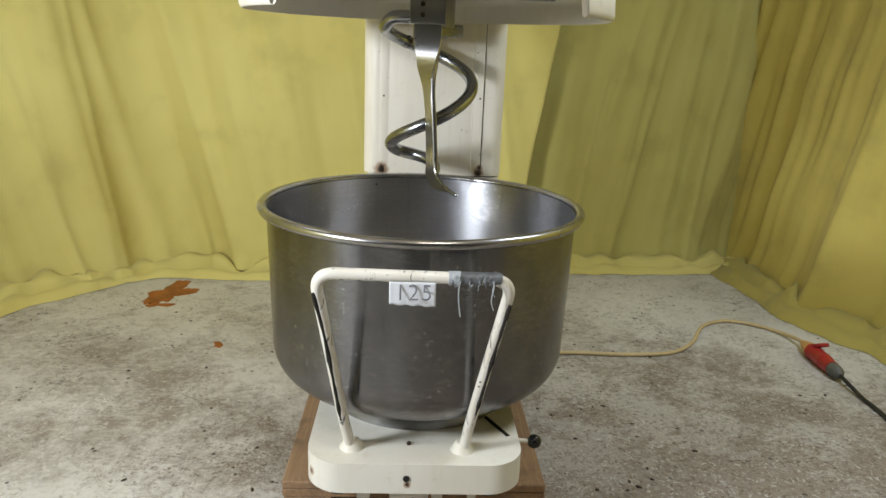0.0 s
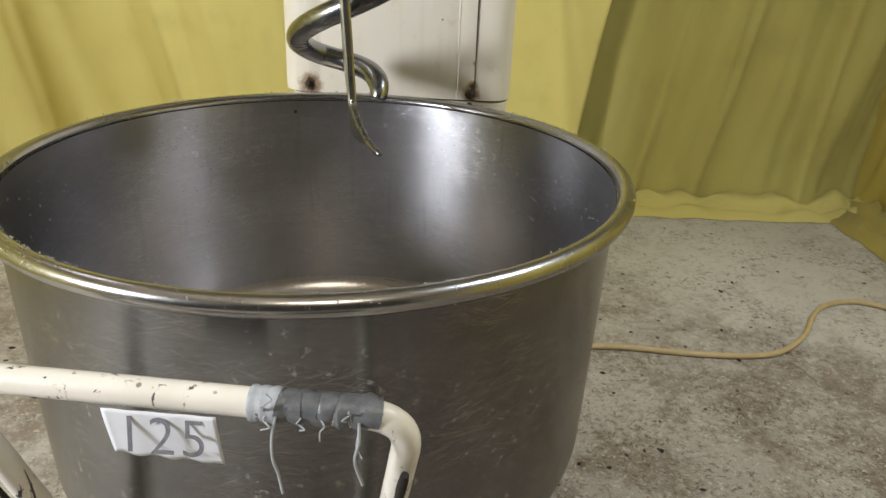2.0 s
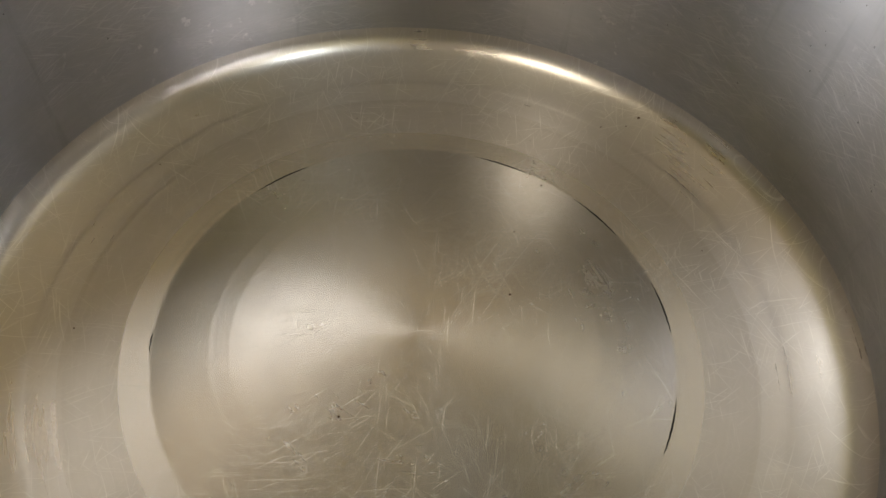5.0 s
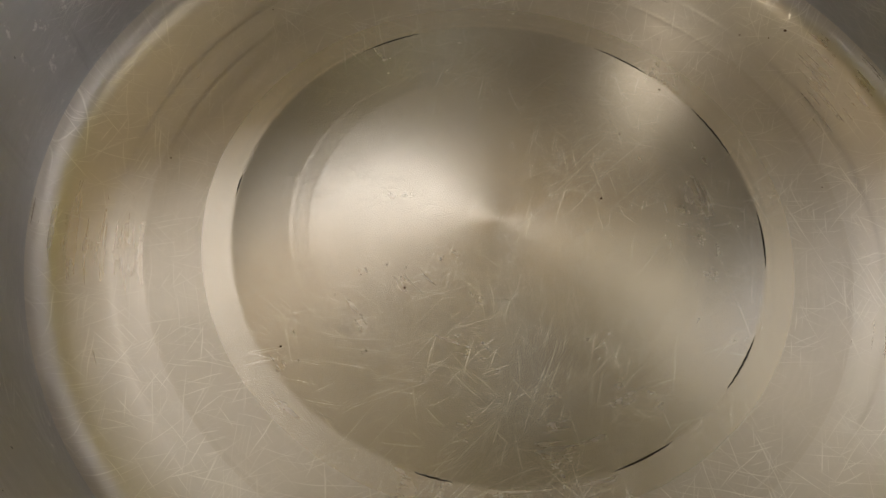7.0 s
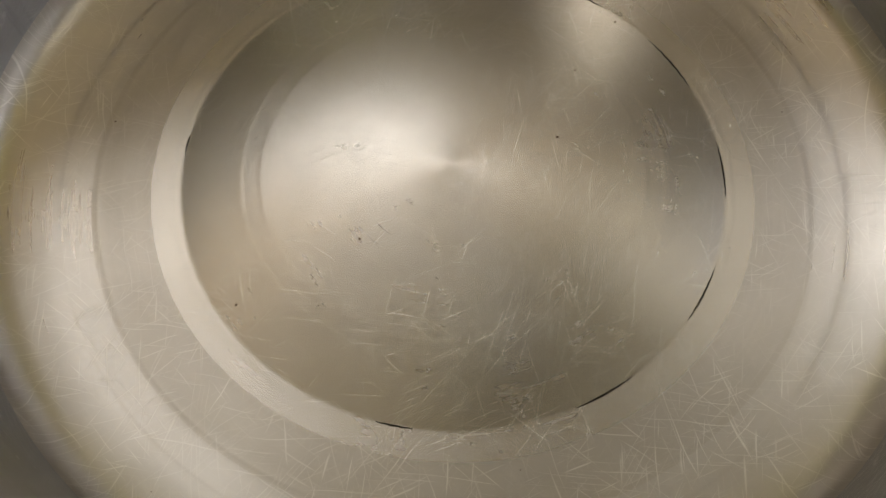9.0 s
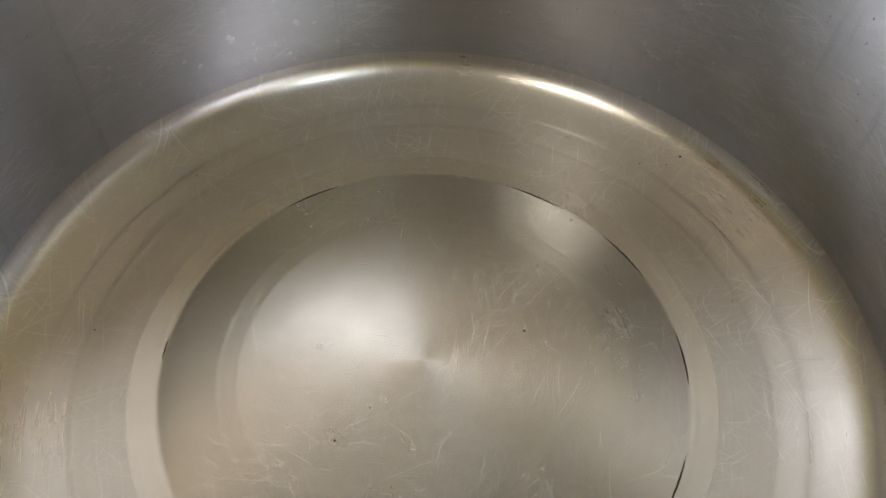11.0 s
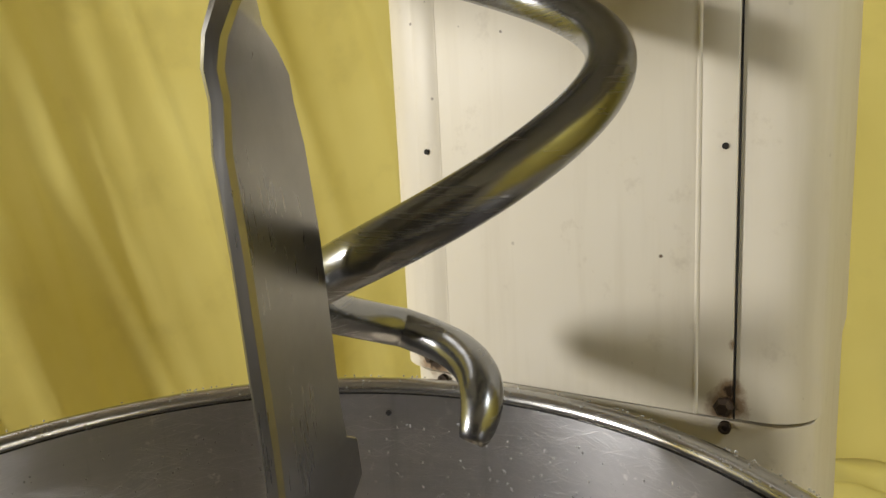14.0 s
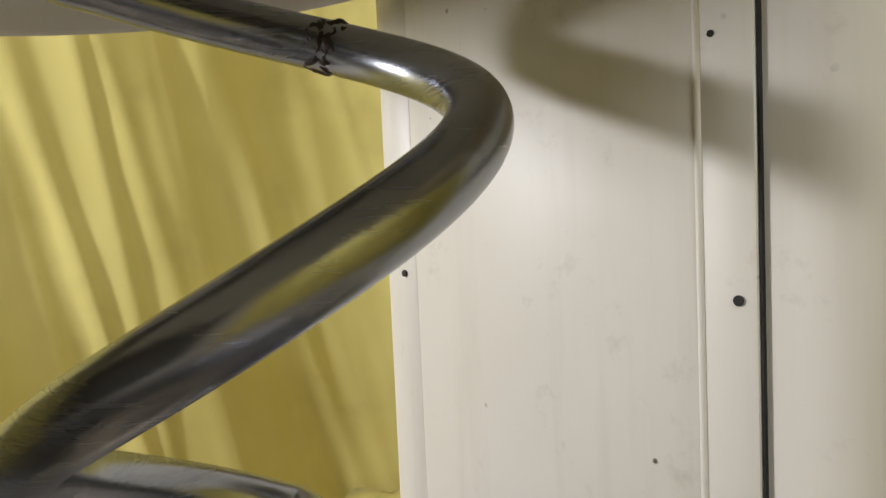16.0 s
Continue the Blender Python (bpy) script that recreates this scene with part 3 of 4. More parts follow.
for k in range(9):
    x = 0.06 + 0.085 * rng.random()
    n = rng.choice((0.012, 0.02, 0.03)) if k > 1 else (0.075, 0.06)[k]
    sgn = 1 if (k % 3 == 2) else -1
    if k == 0:
        x = 0.073
    if k == 1:
        x = 0.138
    pts = [(x, -0.482, 0.777)] + [(x + rng.uniform(-0.004, 0.004), -0.484 + rng.uniform(-0.003, 0.003), 0.777 + sgn * n * (j + 1) / 4) for j in range(4)]
    on_truck("thread", tube_bm(spline(pts, 5), 0.0007 if k > 1 else 0.0014, 6), TAPE_LIGHT, "frayed grey tape thread", handle)
for pts, rr in (([(-0.165, -0.4722, 0.7738), (-0.12, -0.4722, 0.7732), (-0.075, -0.4722, 0.773)], 0.0048), ([(0.005, -0.4722, 0.7713), (0.052, -0.4722, 0.7708)], 0.0045),
                ([(-0.2145, -0.4775, 0.742), (-0.196, -0.4485, 0.640), (-0.1785, -0.4075, 0.50), (-0.1695, -0.3790, 0.415)], 0.0050),
                ([(0.1735, -0.4765, 0.726), (0.157, -0.4475, 0.630), (0.1375, -0.4115, 0.51), (0.126, -0.3915, 0.44)], 0.0050)):
    dense = spline(pts, 14)
    on_truck("worn_strip", tube_bm(dense, lambda s, w=rr: 0.85 * w * (0.55 + 0.45 * abs(math.sin(s * 9.0 + 0.6)) + 0.15 * math.sin(s * 31)), 10), HOLE, "strip worn to dark bare metal", handle)
# lever with ball knob
lever = on_truck("lever", tube_bm([(0.235, -0.222, 0.283), (0.278, -0.226, 0.283)], 0.0055, 14), TUBE_PAINT, "short lever with a black ball")
on_truck("knob", lathe_bm([(0.0175 * math.sin(math.pi * k / 14), -0.0175 * math.cos(math.pi * k / 14)) for k in range(15)], 28, False, pose(0.292, -0.227, 0.283, 0, 90, 0)), BLACK_KNOB, "glossy black ball knob", lever)

# paper label tied to the handle
label = part("paper_label", bmesh.new(), PAPER)
bm = bmesh.new()
NX, NZ = 24, 12
LX0, LX1, LZ0, LZ1 = -0.066, 0.026, 0.718, 0.772
def label_y(u, v):
    return -0.4835 + 0.010 * (1 - v) ** 1.2 - 0.0006 * math.sin(u * 7.0) * (1 - v) + 0.0003 * math.sin(u * 19)
grid = [[bm.verts.new((LX0 + (LX1 - LX0) * i / NX, label_y(i / NX, j / NZ), LZ0 + (LZ1 - LZ0) * j / NZ + (0.004 * (1 - i / NX) + 0.0012 * math.sin(i * 0.9)) * (1 - j / NZ))) for j in range(NZ + 1)] for i in range(NX + 1)]
for i in range(NX):
    for j in range(NZ):
        bm.faces.new((grid[i][j], grid[i + 1][j], grid[i + 1][j + 1], grid[i][j + 1]))
for f in bm.faces:
    f.smooth = True
bm.to_mesh(label.data)
bm.free()
sol = label.modifiers.new("paper", "SOLIDIFY")
sol.thickness = 0.0006
tagged(label, "white paper label with handwritten 125 on the handle", "label")
fc = bpy.data.curves.new("writing", "FONT")
fc.body, fc.size, fc.extrude, fc.offset = "125", 0.046, 0.0002, -0.0004
fc.align_x, fc.align_y, fc.space_character = "CENTER", "CENTER", 1.12
fc.shear = 0.0
txt = new("writing", fc)
txt.matrix_world = pose(-0.018, -0.4864, 0.7500, 79.5, 0, 0)
fc.materials.append(INK)
txt.parent = label

# ---- the bowl ----
def arc(cx, cz, r, a0, a1, n=10):
    return [(cx + r * math.cos(radians(a0 + (a1 - a0) * k / n)), cz + r * math.sin(radians(a0 + (a1 - a0) * k / n))) for k in range(n + 1)]


RIM = 0.825
outer = [(0.0, 0.366), (0.262, 0.366), (0.268, 0.368)] + [(0.270, 0.376)] + arc(0.284, 0.473, 0.095, -82, -2, 14) + [(0.3805, 0.52), (0.3840, 0.65), (0.388, 0.80), (0.3888, 0.812)]
bead = arc(0.3995, RIM, 0.0112, 218, 535, 24)
# the lining from the disc's edge outwards: radius and slope in degrees
SLOPES = ((0.2375, 15), (0.2400, 12), (0.2440, 6), (0.2470, 11), (0.2580, 12), (0.2610, 9), (0.2640, 15), (0.2690, 7), (0.2730, 18), (0.2780, 8), (0.2820, 17), (0.2870, 9), (0.2920, 15), (0.2985, 12),
          (0.3005, 26), (0.3030, 4), (0.3060, 16), (0.3130, 17), (0.3220, 19), (0.3262, 22), (0.3282, 8), (0.3305, 24), (0.3325, 18), (0.3380, 22), (0.3480, 25), (0.3580, 29), (0.3635, 34), (0.3670, 40), (0.3700, 47),
          (0.3728, 56), (0.3750, 66), (0.3764, 75), (0.3772, 82), (0.3776, 87))
lining = [(r, 0.4088 + 0.0026 * (r / 0.2345) ** 2 + d) for r, d in ((0.0, 0), (0.02, 0), (0.06, 0), (0.10, 0), (0.14, 0), (0.168, 0), (0.1715, 0.0005), (0.1745, -0.0002), (0.178, 0.0005), (0.182, -0.0002),
                                                                  (0.1855, 0.0004), (0.189, 0), (0.205, 0), (0.2250, 0), (0.2345, 0))]
lining += [(0.2375, 0.4114)]
for (ra, sa), (rb, sb) in zip(SLOPES, SLOPES[1:]):
    lining.append((rb, lining[-1][1] + (rb - ra) * math.tan(radians((sa + sb) / 2))))
lining += [(0.37765, lining[-1][1] + 0.002), (0.3779, 0.505), (0.3781, 0.515), (0.3815, 0.65), (0.3858, 0.80), (0.3866, 0.814), (0.3869, 0.8235)]


def lining_part(name, r0, r1, z1, material, label):
    """A stretch of the lining, shaded smoothly across its joins with its neighbours."""
    i0 = min(i for i, (r, z) in enumerate(lining) if r >= r0 - 1e-6)
    i1 = max(i for i, (r, z) in enumerate(lining) if r <= r1 + 1e-6 and z <= z1 + 1e-6)
    bm = lathe_bm(lining[i0:i1 + 1], 192)
    bm.transform(drop)
    ob = part(name, bm, material, bowl, label, angle=180)
    slope = {}
    for i in range(i0, i1 + 1):
        a, b = lining[max(i - 1, 0)], lining[min(i + 1, len(lining) - 1)]
        q = math.hypot(b[0] - a[0], b[1] - a[1])
        slope[i] = (-(b[1] - a[1]) / q, (b[0] - a[0]) / q) if i else (0.0, 1.0)
    normals = []
    for v in ob.data.vertices:
        r, z = math.hypot(v.co.x, v.co.y), v.co.z + 0.366
        i = min(range(i0, i1 + 1), key=lambda k: abs(lining[k][0] - r) + abs(lining[k][1] - z))
        nr, nz = slope[i]
        normals.append((nr * v.co.x / r, nr * v.co.y / r, nz) if r > 1e-6 else (0, 0, 1))
    if ob.data.polygons[0].normal.dot(Vector(normals[ob.data.polygons[0].vertices[0]])) < 0:
        ob.data.flip_normals()
    ob.data.normals_split_custom_set_from_vertices(normals)
    return ob


bowl = empty("mixing_bowl", "large brushed stainless steel mixing bowl with wet walls", "mixing bowl", at=(0, 0, 0.366))
drop = Matrix.Translation((0, 0, -0.366))
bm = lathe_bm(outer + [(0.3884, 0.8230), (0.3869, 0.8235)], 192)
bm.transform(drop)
shell = part("shell", bm, SHADED_BOWL_STEEL, bowl, "brushed stainless steel bowl shell, dark reflections put into its colour", angle=75)
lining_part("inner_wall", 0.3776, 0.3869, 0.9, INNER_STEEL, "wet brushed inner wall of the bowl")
lining_part("bend", 0.3060, 0.3776, 0.50, BEND_STEEL, "scoured rounded bend at the bowl foot")
lining_part("scoured_ring", 0.2610, 0.3060, 0.48, SCOURED_STEEL, "scoured flat ring round the bowl bottom")
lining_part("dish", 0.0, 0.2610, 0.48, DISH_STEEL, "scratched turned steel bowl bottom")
bm = lathe_bm(bead, 192, True)
bm.transform(drop)
part("rim", bm, RIM_STEEL, bowl, "polished rolled rim of the bowl", angle=100)
for a0, a1 in ((171.5, 186.5), (110.5, 125.5), (81, 96.5), (51, 65.5), (20.5, 34.5), (-8, 5), (-127, -122), (-45, -38)):
    line = [(0.2378 * math.cos(radians(a)) * (1 + 0.0012 * math.sin(a * 3.1)), 0.2378 * math.sin(radians(a)) * (1 + 0.0012 * math.sin(a * 3.1)), 0.4112 - 0.366) for a in np.linspace(a0, a1, 14)]
    part("seam_gap", tube_bm(line, lambda s: 0.00035 + 0.0006 * math.sin(math.pi * min(1, s * 1.05)), 6), HOLE, bowl, "dark open seam at the dish edge")
part("rivet_hole", lathe_bm([(0.0, 0.0), (0.003, 0.0), (0.003, 0.001), (0.0, 0.001)], 14, False, pose(-0.1345, 0.359, 0.805 - 0.366, 90, 0, 20)), HOLE, bowl)
# water drops on the wall and the rim
rng = random.Random(11)
bm = bmesh.new()
for k in range(800):
    a = radians(rng.choice((rng.uniform(20, 165), rng.uniform(-180, 180))))
    z = 0.80 - abs(rng.gauss(0, 0.11))
    if z < 0.53:
        continue
    r = 0.3784 + (z - 0.52) / 0.28 * 0.007 - 0.0002
    s = rng.uniform(0.0005, 0.0012)
    m = Matrix.Translation((r * math.cos(a), r * math.sin(a), z - 0.366)) @ Matrix.Rotation(a, 4, "Z") @ Matrix.Diagonal((s * 0.6, s, s * rng.uniform(1.0, 1.5), 1))
    bmesh.ops.create_icosphere(bm, subdivisions=1, radius=1, matrix=m)
for k in range(520):
    a = radians(rng.choice((rng.uniform(30, 150), rng.uniform(-180, 180), rng.uniform(190, 250))))
    b = radians(rng.uniform(20, 160))
    s = rng.uniform(0.0005, 0.0012)
    r, z = 0.400 + 0.0128 * math.cos(b), RIM + 0.0128 * math.sin(b)
    m = Matrix.Translation((r * math.cos(a), r * math.sin(a), z - 0.366)) @ Matrix.Diagonal((s, s, s, 1))
    bmesh.ops.create_icosphere(bm, subdivisions=1, radius=1, matrix=m)
drops = part("moisture", bm, DROPLET, bowl, "small clear water drops", angle=180)
tagged(drops, kind="stuff")

# ---- the mixer: column, head, cover, spiral, knife ----
mixer = empty("dough_mixer", "cream-painted spiral dough mixer with column and head", "dough mixer", at=(0.04, 0.6, 0.15))
toward = Matrix.Translation((-0.04, -0.6, -0.15))


def on_mixer(name, bm, material, label="", parent=None, **kw):
    bm.transform(toward)
    return part(name, bm, material, parent or mixer, label, **kw)


CF = 0.435  # the column's front
col = on_mixer("column", prism_bm(round_rect(-0.181, 0.250, CF + 0.004, 0.86, 0.045, 10), 0.826, 1.62), COLUMN_PAINT, "cream painted sheet-metal column with rust", angle=50)
# front skin: flat panel, raised strip and the two seams
on_mixer("panel", box_bm(-0.1034, 0.1513, CF - 0.0012, CF + 0.006, 0.8262, 1.34, 0.0014, 2), COLUMN_PAINT, "flat front panel", col)
on_mixer("panel_edge", box_bm(-0.131, -0.1035, CF, CF + 0.006, 0.8262, 1.34, 0.0012, 2), COLUMN_PAINT, "", col)
on_mixer("panel_edge", box_bm(0.1515, 0.1828, CF - 0.0005, CF + 0.006, 0.8262, 1.34, 0.002, 2), COLUMN_PAINT, "", col)
for x, r in ((-0.1035, 0.0013), (0.1514, 0.0022)):
    on_mixer("panel_bead", tube_bm([(x, CF, 0.827), (x, CF, 1.339)], r, 12), COLUMN_PAINT, "", col)
on_mixer("panel_seam", box_bm(0.1836, 0.1846, CF + 0.001, CF + 0.006, 0.8262, 1.34), HOLE, "dark open seam beside the panel", col)
lower = on_mixer("lower_body", prism_bm(round_rect(-0.166, 0.246, CF + 0.008, 0.85, 0.035, 8), 0.15, 0.8215), COLUMN_PAINT, "cream painted lower machine body", angle=50)
on_mixer("shadow_gap", prism_bm(round_rect(-0.160, 0.240, CF + 0.016, 0.84, 0.03, 6), 0.820, 0.828), HOLE, "", lower)
for x, z in ((-0.120, 1.064), (0.173, 1.065), (0.160, 1.200)):
    on_mixer("screw_hole", lathe_bm([(0.0, 0.0), (0.0028, 0.0), (0.0028, 0.0012), (0.0, 0.0012)], 14, False, pose(x, CF - 0.0004, z, 90, 0, 0)) if z < 1.1 else
             lathe_bm([(0.0, 0.0), (0.0018, 0.0), (0.0018, 0.001), (0.0, 0.001)], 10, False, pose(x, CF - 0.0004, z, 90, 0, 0)), HOLE, "", col)
for x, z, r in ((0.176, 0.838, 0.0085), (-0.128, 0.8415, 0.006)):
    on_mixer("bolt", lathe_bm([(0.0, 0.008), (r * 0.6, 0.008), (r, 0.005), (r, -0.003), (0.0, -0.003)], 6, False, pose(x, CF - 0.001, z, 90, 0, 0)), RUSTY, "rusty bolt head", col)
for x, z in ((0.176, 0.8155), (-0.118, 0.8155)):
    on_mixer("bolt", lathe_bm([(0.0, 0.001), (0.0025, 0.001), (0.003, 0.003), (0.0055, 0.003), (0.0055, -0.004), (0.0, -0.004)], 18, False, pose(x, CF + 0.005, z, 90, 0, 0)), RUSTY, "dark screw", lower)
# head and bowl cover
head = on_mixer("head", prism_bm(round_rect(-0.27, 0.30, -0.296, 0.88, 0.08, 8), 1.345, 1.66, 0.04, 4), COVER_PAINT, "cream painted mixer head", angle=60)
cover_bm = lathe_bm([(0.0, 1.335), (0.418, 1.335), (0.424, 1.328), (0.4265, 1.288), (0.430, 1.283), (0.4345, 1.286), (0.437, 1.295), (0.434, 1.335), (0.425, 1.344), (0.0, 1.344)], 128)
cut = bmesh.ops.bisect_plane(cover_bm, geom=cover_bm.verts[:] + cover_bm.edges[:] + cover_bm.faces[:], plane_co=(0, -0.296, 0), plane_no=(0, -1, 0), clear_outer=True)
cover = on_mixer("bowl_cover", cover_bm, COVER_PAINT, "round cream bowl cover with a rolled lip", angle=50)
on_mixer("flap", box_bm(-0.335, 0.250, -0.305, -0.2965, 1.3105, 1.40, 0.002, 2), BLADE_STEEL, "stainless front flap edge", head)
clamp = on_mixer("knife_clamp", box_bm(-0.043, 0.045, 0.040, 0.105, 1.266, 1.334, 0.003, 2), DARK_STEEL, "dark steel clamp block")
for z in (1.288, 1.313):
    on_mixer("bolt", lathe_bm([(0.0, 0.002), (0.004, 0.002), (0.006, 0.004), (0.006, -0.002), (0.0, -0.002)], 18, False, pose(-0.012, 0.040, z, 90, 0, 0)), RUSTY, "", clamp)

# knife: a flat bar, twisted a quarter turn, with a curved fin below
SECT = []  # height, x, y of the front edge; the same of the back edge; thickness
for z, cx, cy, az, hw, th in ((1.272, 0.002, 0.070, 180, 0.036, 0.012), (1.24, 0.002, 0.070, 178, 0.036, 0.012), (1.22, 0.002, 0.071, 173, 0.035, 0.012), (1.205, 0.002, 0.072, 165, 0.033, 0.0125),
                              (1.19, 0.002, 0.073, 154, 0.031, 0.013), (1.175, 0.003, 0.073, 139, 0.033, 0.0135), (1.16, 0.003, 0.0735, 126, 0.037, 0.0135), (1.145, 0.004, 0.0735, 116, 0.0395, 0.013),
                              (1.13, 0.006, 0.0735, 110, 0.040, 0.0125), (1.115, 0.0085, 0.073, 108, 0.037, 0.012), (1.09, 0.011, 0.0725, 104, 0.038, 0.012), (1.04, 0.016, 0.073, 103.5, 0.038, 0.012), (0.98, 0.0197, 0.073, 104, 0.038, 0.012)):
    ca, sa = hw * math.cos(radians(az)), hw * math.sin(radians(az))
    SECT.append((z, cx - ca, cy - sa, z, cx + ca, cy + sa, th))
SECT += [
    (0.94, 0.031, 0.037, 0.94, 0.0125, 0.110, 0.0115), (0.915, 0.033, 0.036, 0.915, 0.015, 0.111, 0.0115), (0.902, 0.034, 0.034, 0.909, 0.014, 0.122, 0.0105),
    (0.893, 0.038, 0.026, 0.899, 0.0115, 0.127, 0.009), (0.884, 0.045, 0.012, 0.880, 0.011, 0.130, 0.008), (0.880, 0.050, 0.002, 0.864, 0.016, 0.108, 0.0065),
    (0.876, 0.054, -0.006, 0.857, 0.027, 0.064, 0.006), (0.872, 0.060, -0.018, 0.857, 0.040, 0.026, 0.0055), (0.869, 0.066, -0.028, 0.860, 0.055, -0.006, 0.005),
    (0.866, 0.072, -0.037, 0.861, 0.067, -0.025, 0.004)]
bm = bmesh.new()
rings = []
for i, (zf, xf, yf, zb, xb, yb, th) in enumerate(SECT):
    f, b = Vector((xf, yf, zf)), Vector((xb, yb, zb))
    across = (b - f).normalized()
    j0, j1 = max(i - 1, 0), min(i + 1, len(SECT) - 1)
    run = Vector((SECT[j1][1] - SECT[j0][1], SECT[j1][2] - SECT[j0][2], SECT[j1][0] - SECT[j0][0])).normalized()
    nrm = across.cross(run).normalized() * th / 2
    c = min(0.0022, th * 0.25)
    rings.append([bm.verts.new(q) for q in (f + across * c + nrm, f + nrm * 0.55, f - nrm * 0.55, f + across * c - nrm, b - across * c - nrm, b - nrm * 0.5, b + nrm * 0.5, b - across * c + nrm)])
for a, b in zip(rings, rings[1:]):
    for k in range(8):
        bm.faces.new((a[k], a[(k + 1) % 8], b[(k + 1) % 8], b[k]))
bm.faces.new(rings[0])
bm.faces.new(rings[-1][::-1])
knife = on_mixer("knife", bm, BLADE_STEEL, "twisted flat steel knife with a curved hook", angle=28)
hook_line = spline([(0.0335, 0.0385, 0.905), (0.0345, 0.036, 0.899), (0.039, 0.0265, 0.890), (0.046, 0.0125, 0.8815), (0.055, -0.0055, 0.8735), (0.067, -0.0275, 0.8665), (0.078, -0.0435, 0.8615), (0.0862, -0.0535, 0.8590)], 6)
on_mixer("hook", tube_bm(hook_line, lambda s: 0.0056 - 0.0014 * s - (0.0026 * max(0.0, (s - 0.93) / 0.07) ** 2), 18), POLISHED, "polished rounded hook of the knife", knife, angle=60)

# spiral arm
def spiral_at(deg):
    a = radians(deg)
    s = (deg - 180) / 360
    r = 0.0897 + 0.0585 * s + -0.0218 * s * s + 0.0169 * s ** 3
    dip = 0.006 * math.exp(-((deg - 300) / 55) ** 2)
    return (-0.0007 + 0.0331 * s + r * math.cos(a), 0.2465 + -0.0159 * s + r * math.sin(a), 0.9435 + 0.2529 * s + 0.2549 * s * s - 0.1941 * s ** 3 - dip)


line = [(0.034, 0.235, 0.861), (0.0365, 0.242, 0.872), (0.033, 0.256, 0.886), (0.020, 0.275, 0.897), (-0.002, 0.292, 0.904), (-0.028, 0.303, 0.909)] + [spiral_at(d) for d in range(138, 566, 12)] + [(-0.085, 0.155, 1.283), (-0.03, 0.14, 1.284), (0.02, 0.15, 1.280)]
spiral = on_mixer("spiral", tube_bm(spline(line, 5), lambda s: 0.0172 if s > 0.06 else 0.0095 + 0.0077 * min(1, (s / 0.05) ** 0.6), 28), POLISHED, "polished round steel spiral arm", angle=60)
bm = tube_bm(spline([Vector(spiral_at(482 + k * 2.8)) for k in range(5)], 7), lambda s: 0.0160 + 0.0012 * math.sin(math.pi * s), 32)
for v in bm.verts:
    k = noise.noise(v.co * 160) + 0.6 * noise.noise(v.co * 420)
    v.co += Vector((k, noise.noise(v.co * 230 + Vector((5, 1, 2))), noise.noise(v.co * 190))) * 0.0038
on_mixer("weld", bm, RUSTY, "dark rough weld bead", spiral, angle=180)
bm = box_bm(-0.035, 0.035, -0.085, 0.085, -0.018, 0.018, 0.006, 3)
bm.transform(pose(0.040, 0.245, 1.256, 0, 0, -24))
bracket = on_mixer("spiral_bracket", bm, POLISHED, "steel mounting block with bolt holes", spiral)
for x, y in ((0.025, 0.214), (0.046, 0.258), (0.004, 0.247)):
    on_mixer("bolt_hole", lathe_bm([(0.0, 0.0), (0.0085, 0.0), (0.0085, -0.0012), (0.0, -0.0012)], 20, False, pose(x, y, 1.2385)), HOLE, "", spiral)
on_mixer("shaft", lathe_bm([(0.0, 1.262), (0.05, 1.262), (0.05, 1.334), (0.0, 1.334)], 40, False, pose(0.025, 0.205, 0)), DARK_STEEL, "dark drive shaft flange", spiral)

# ---- cable and plug on the floor ----
part_line = [(0.24, 0.80, 0.012), (0.45, 0.93, 0.009), (0.632, 0.965, 0.009), (0.861, 0.958, 0.009), (1.033, 0.974, 0.009), (1.133, 1.021, 0.009), (1.231, 1.132, 0.009), (1.300, 1.256, 0.009), (1.371, 1.339, 0.009),
             (1.478, 1.382, 0.009), (1.584, 1.344, 0.009), (1.668, 1.251, 0.010), (1.690, 1.12, 0.028), (1.682, 1.06, 0.034)]
cable = part("power_cable", tube_bm(spline(part_line, 8), 0.0085, 12), CABLE)
tagged(cable, "cream rubber power cable lying on the floor", "cable")
plug = empty("power_connector", "red and amber industrial power connector on the floor", "connector", at=(1.66, 0.9, 0))
axis = Matrix.Translation((0, 0, 0)) @ Matrix.Translation((1.681, 1.065, 0.036)) @ (Vector((1.668, 0.74, 0.030)) - Vector((1.681, 1.065, 0.036))).to_track_quat("Z", "Y").to_matrix().to_4x4()
sink = Matrix.Translation((-1.66, -0.9, 0))
for nm, prof, mt, lb in (("amber_body", [(0.0, 0.0), (0.012, 0.0), (0.016, 0.012), (0.026, 0.05), (0.030, 0.085), (0.0, 0.085)], PLUG_AMBER, "amber plastic socket body"),
                         ("red_body", [(0.0, 0.085), (0.034, 0.085), (0.035, 0.10), (0.032, 0.105), (0.032, 0.18), (0.034, 0.185), (0.034, 0.20), (0.030, 0.215), (0.029, 0.255), (0.0, 0.255)], PLUG_RED, "red plastic plug body"),
                         ("gland", [(0.0, 0.255), (0.027, 0.255), (0.028, 0.27), (0.026, 0.30), (0.018, 0.312), (0.011, 0.325), (0.0, 0.325)], PLUG_GREY, "grey cable gland")):
    bm = lathe_bm(prof, 24, False, sink @ axis)
    part(nm, bm, mt, plug, lb)
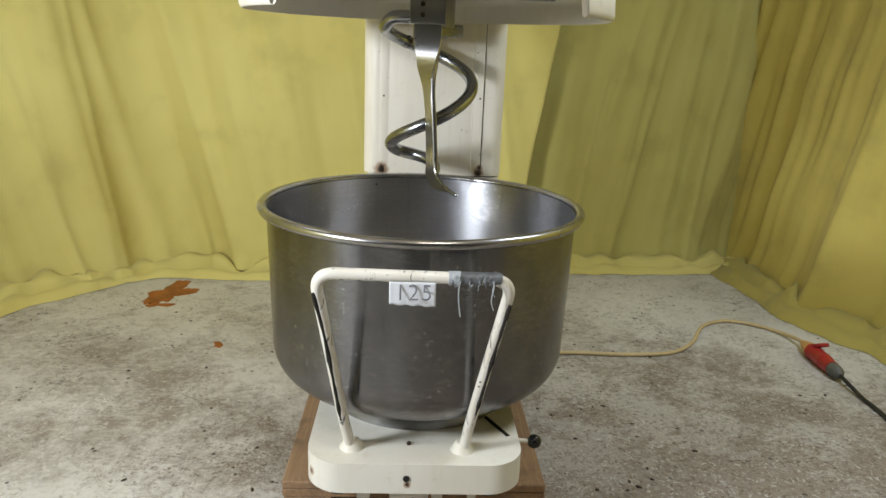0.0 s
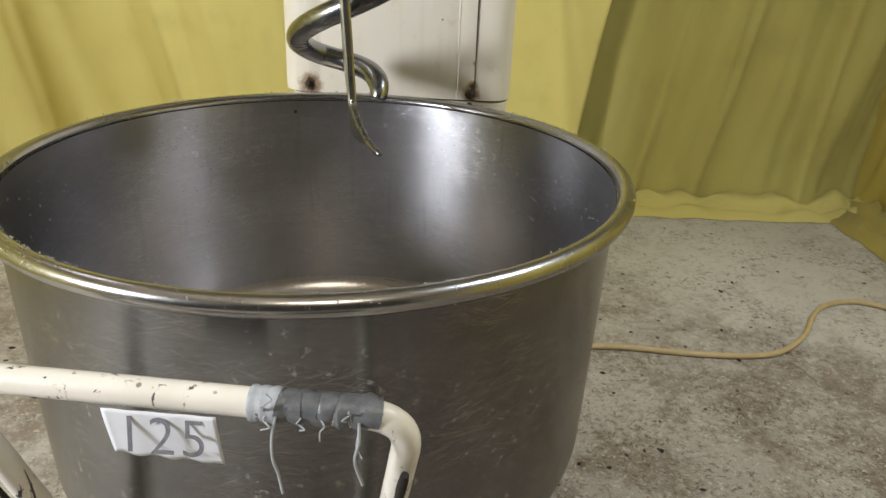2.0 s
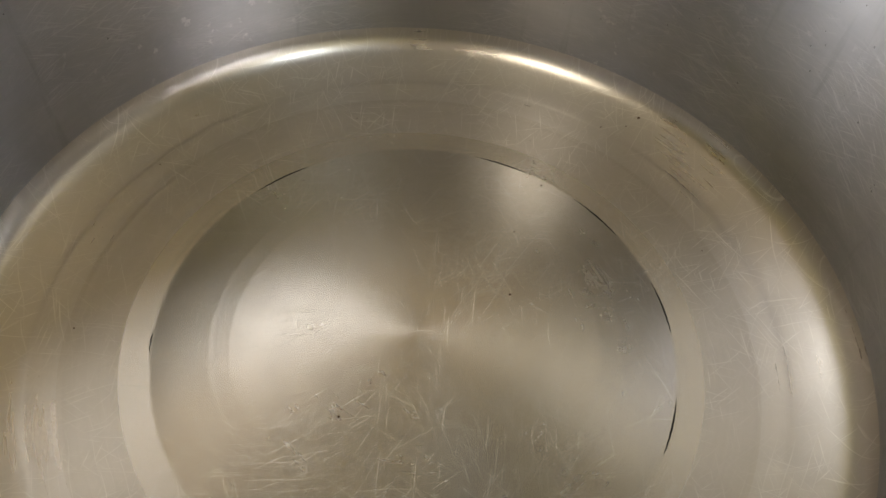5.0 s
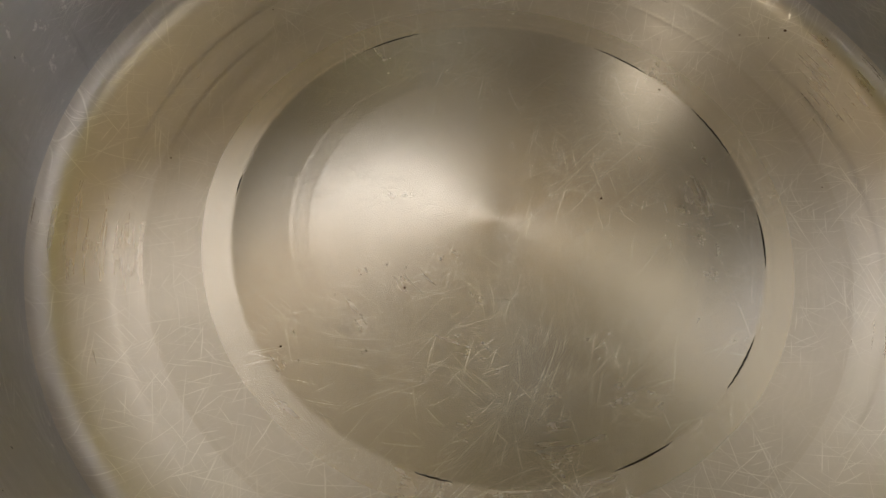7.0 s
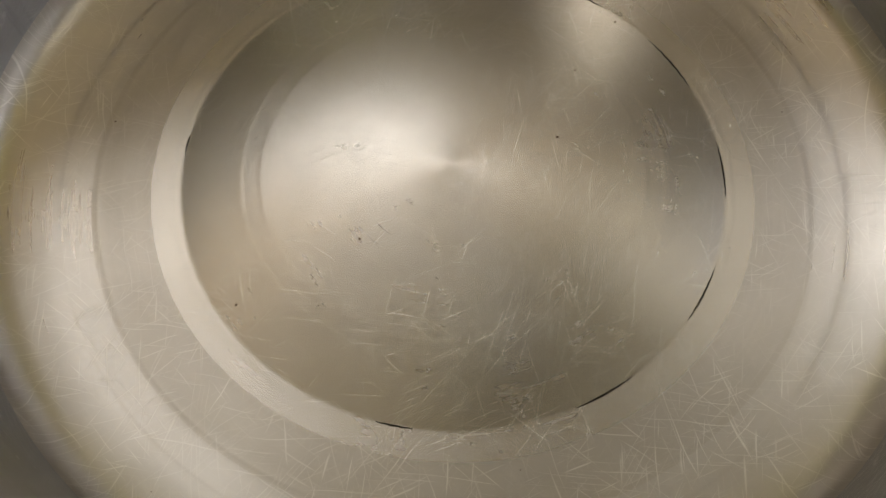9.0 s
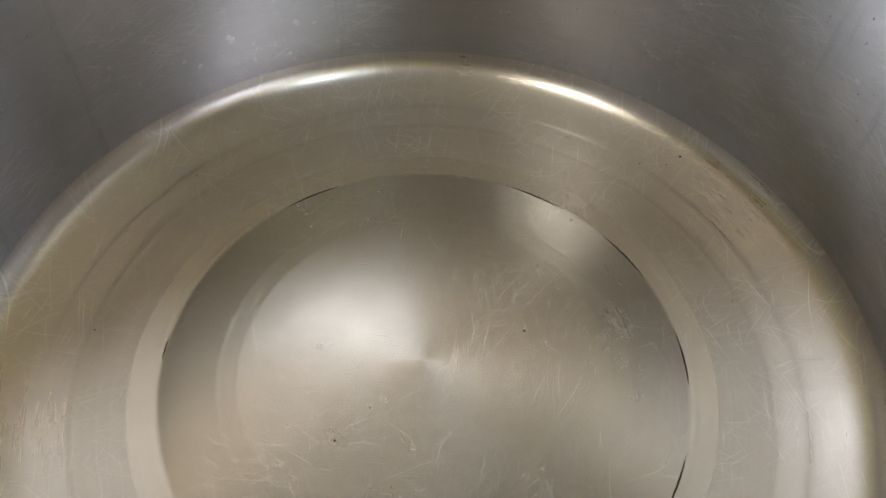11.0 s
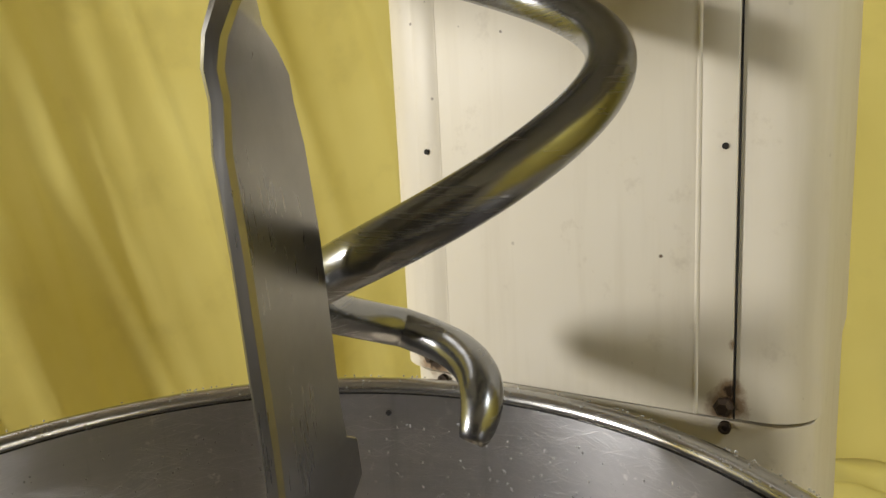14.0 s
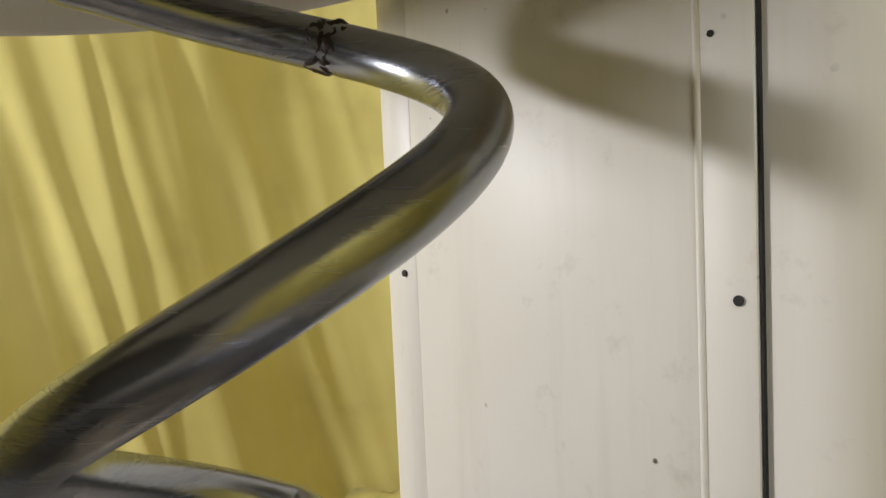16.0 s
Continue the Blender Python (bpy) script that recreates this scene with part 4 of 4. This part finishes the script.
bm = lathe_bm([(0.0, 0.0), (0.030, 0.0), (0.034, 0.004), (0.034, 0.012), (0.030, 0.016), (0.0, 0.016)], 24, False, sink @ axis @ pose(0.0, 0.0, 0.12, 0, 0, 0) @ Matrix.Translation(axis.to_3x3().inverted() @ Vector((0.018, 0.015, 0.042))) @ pose(0, 0, 0, 62, 10, 0))
part("lid", bm, PLUG_RED, plug, "raised red spring lid")
black = part("black_cable", tube_bm(spline([(1.668, 0.745, 0.030), (1.669, 0.68, 0.022), (1.672, 0.60, 0.010), (1.67, 0.45, 0.009), (1.64, 0.25, 0.009), (1.66, -0.2, 0.009), (1.75, -0.9, 0.009)], 8), 0.0075, 12), RUBBER)
tagged(black, "black rubber cable running from the connector", "cable")

# ---- stains and crumbs on the floor ----
def blot(name, cx, cy, sx, sy, turn, seed, material, label, ragged=0.35):
    bm = bmesh.new()
    vs = []
    for k in range(72):
        a = 2 * math.pi * k / 72
        r = 1 + ragged * noise.noise(Vector((math.cos(a) * 1.4, math.sin(a) * 1.4, seed))) * 1.6 + ragged * 0.4 * noise.noise(Vector((math.cos(a) * 6, math.sin(a) * 6, seed + 3)))
        x, y = sx * r * math.cos(a), sy * r * math.sin(a)
        vs.append((cx + x * math.cos(turn) - y * math.sin(turn), cy + x * math.sin(turn) + y * math.cos(turn)))
    return tagged(part(name, prism_bm(vs, -0.002, 0.0012), material, smooth=False), label, "stain", kind="structure")


blot("stain", -1.20, 1.60, 0.085, 0.15, -0.2, 2.0, STAIN, "orange rust stain on the concrete floor", 0.55)
blot("stain", -1.205, 1.44, 0.055, 0.03, 0.1, 9.0, STAIN, "orange rust stain on the concrete floor", 0.5)
blot("stain", -0.805, 0.99, 0.02, 0.03, 0.3, 5.0, STAIN, "small rust-brown stain on the concrete floor", 0.5)
rng = random.Random(21)
bm = bmesh.new()
for k in range(150):
    near = k < 60
    x, y = (rng.gauss(0.62, 0.28), rng.gauss(0.35, 0.5)) if near else (rng.uniform(-1.8, 1.8), rng.uniform(-0.6, 1.7))
    if abs(x) < 0.4 and -0.4 < y < 1.0:
        continue
    s = rng.uniform(0.002, 0.006)
    m = pose(x, y, s * 0.3, 0, 0, rng.uniform(0, 360)) @ Matrix.Diagonal((s * rng.uniform(1, 2.4), s, s * 0.45, 1))
    bmesh.ops.create_icosphere(bm, subdivisions=1, radius=1, matrix=m)
crumbs = part("dirt_crumbs", bm, RUSTY)
tagged(crumbs, "dark crumbs of dirt scattered on the floor", "dirt", kind="stuff")
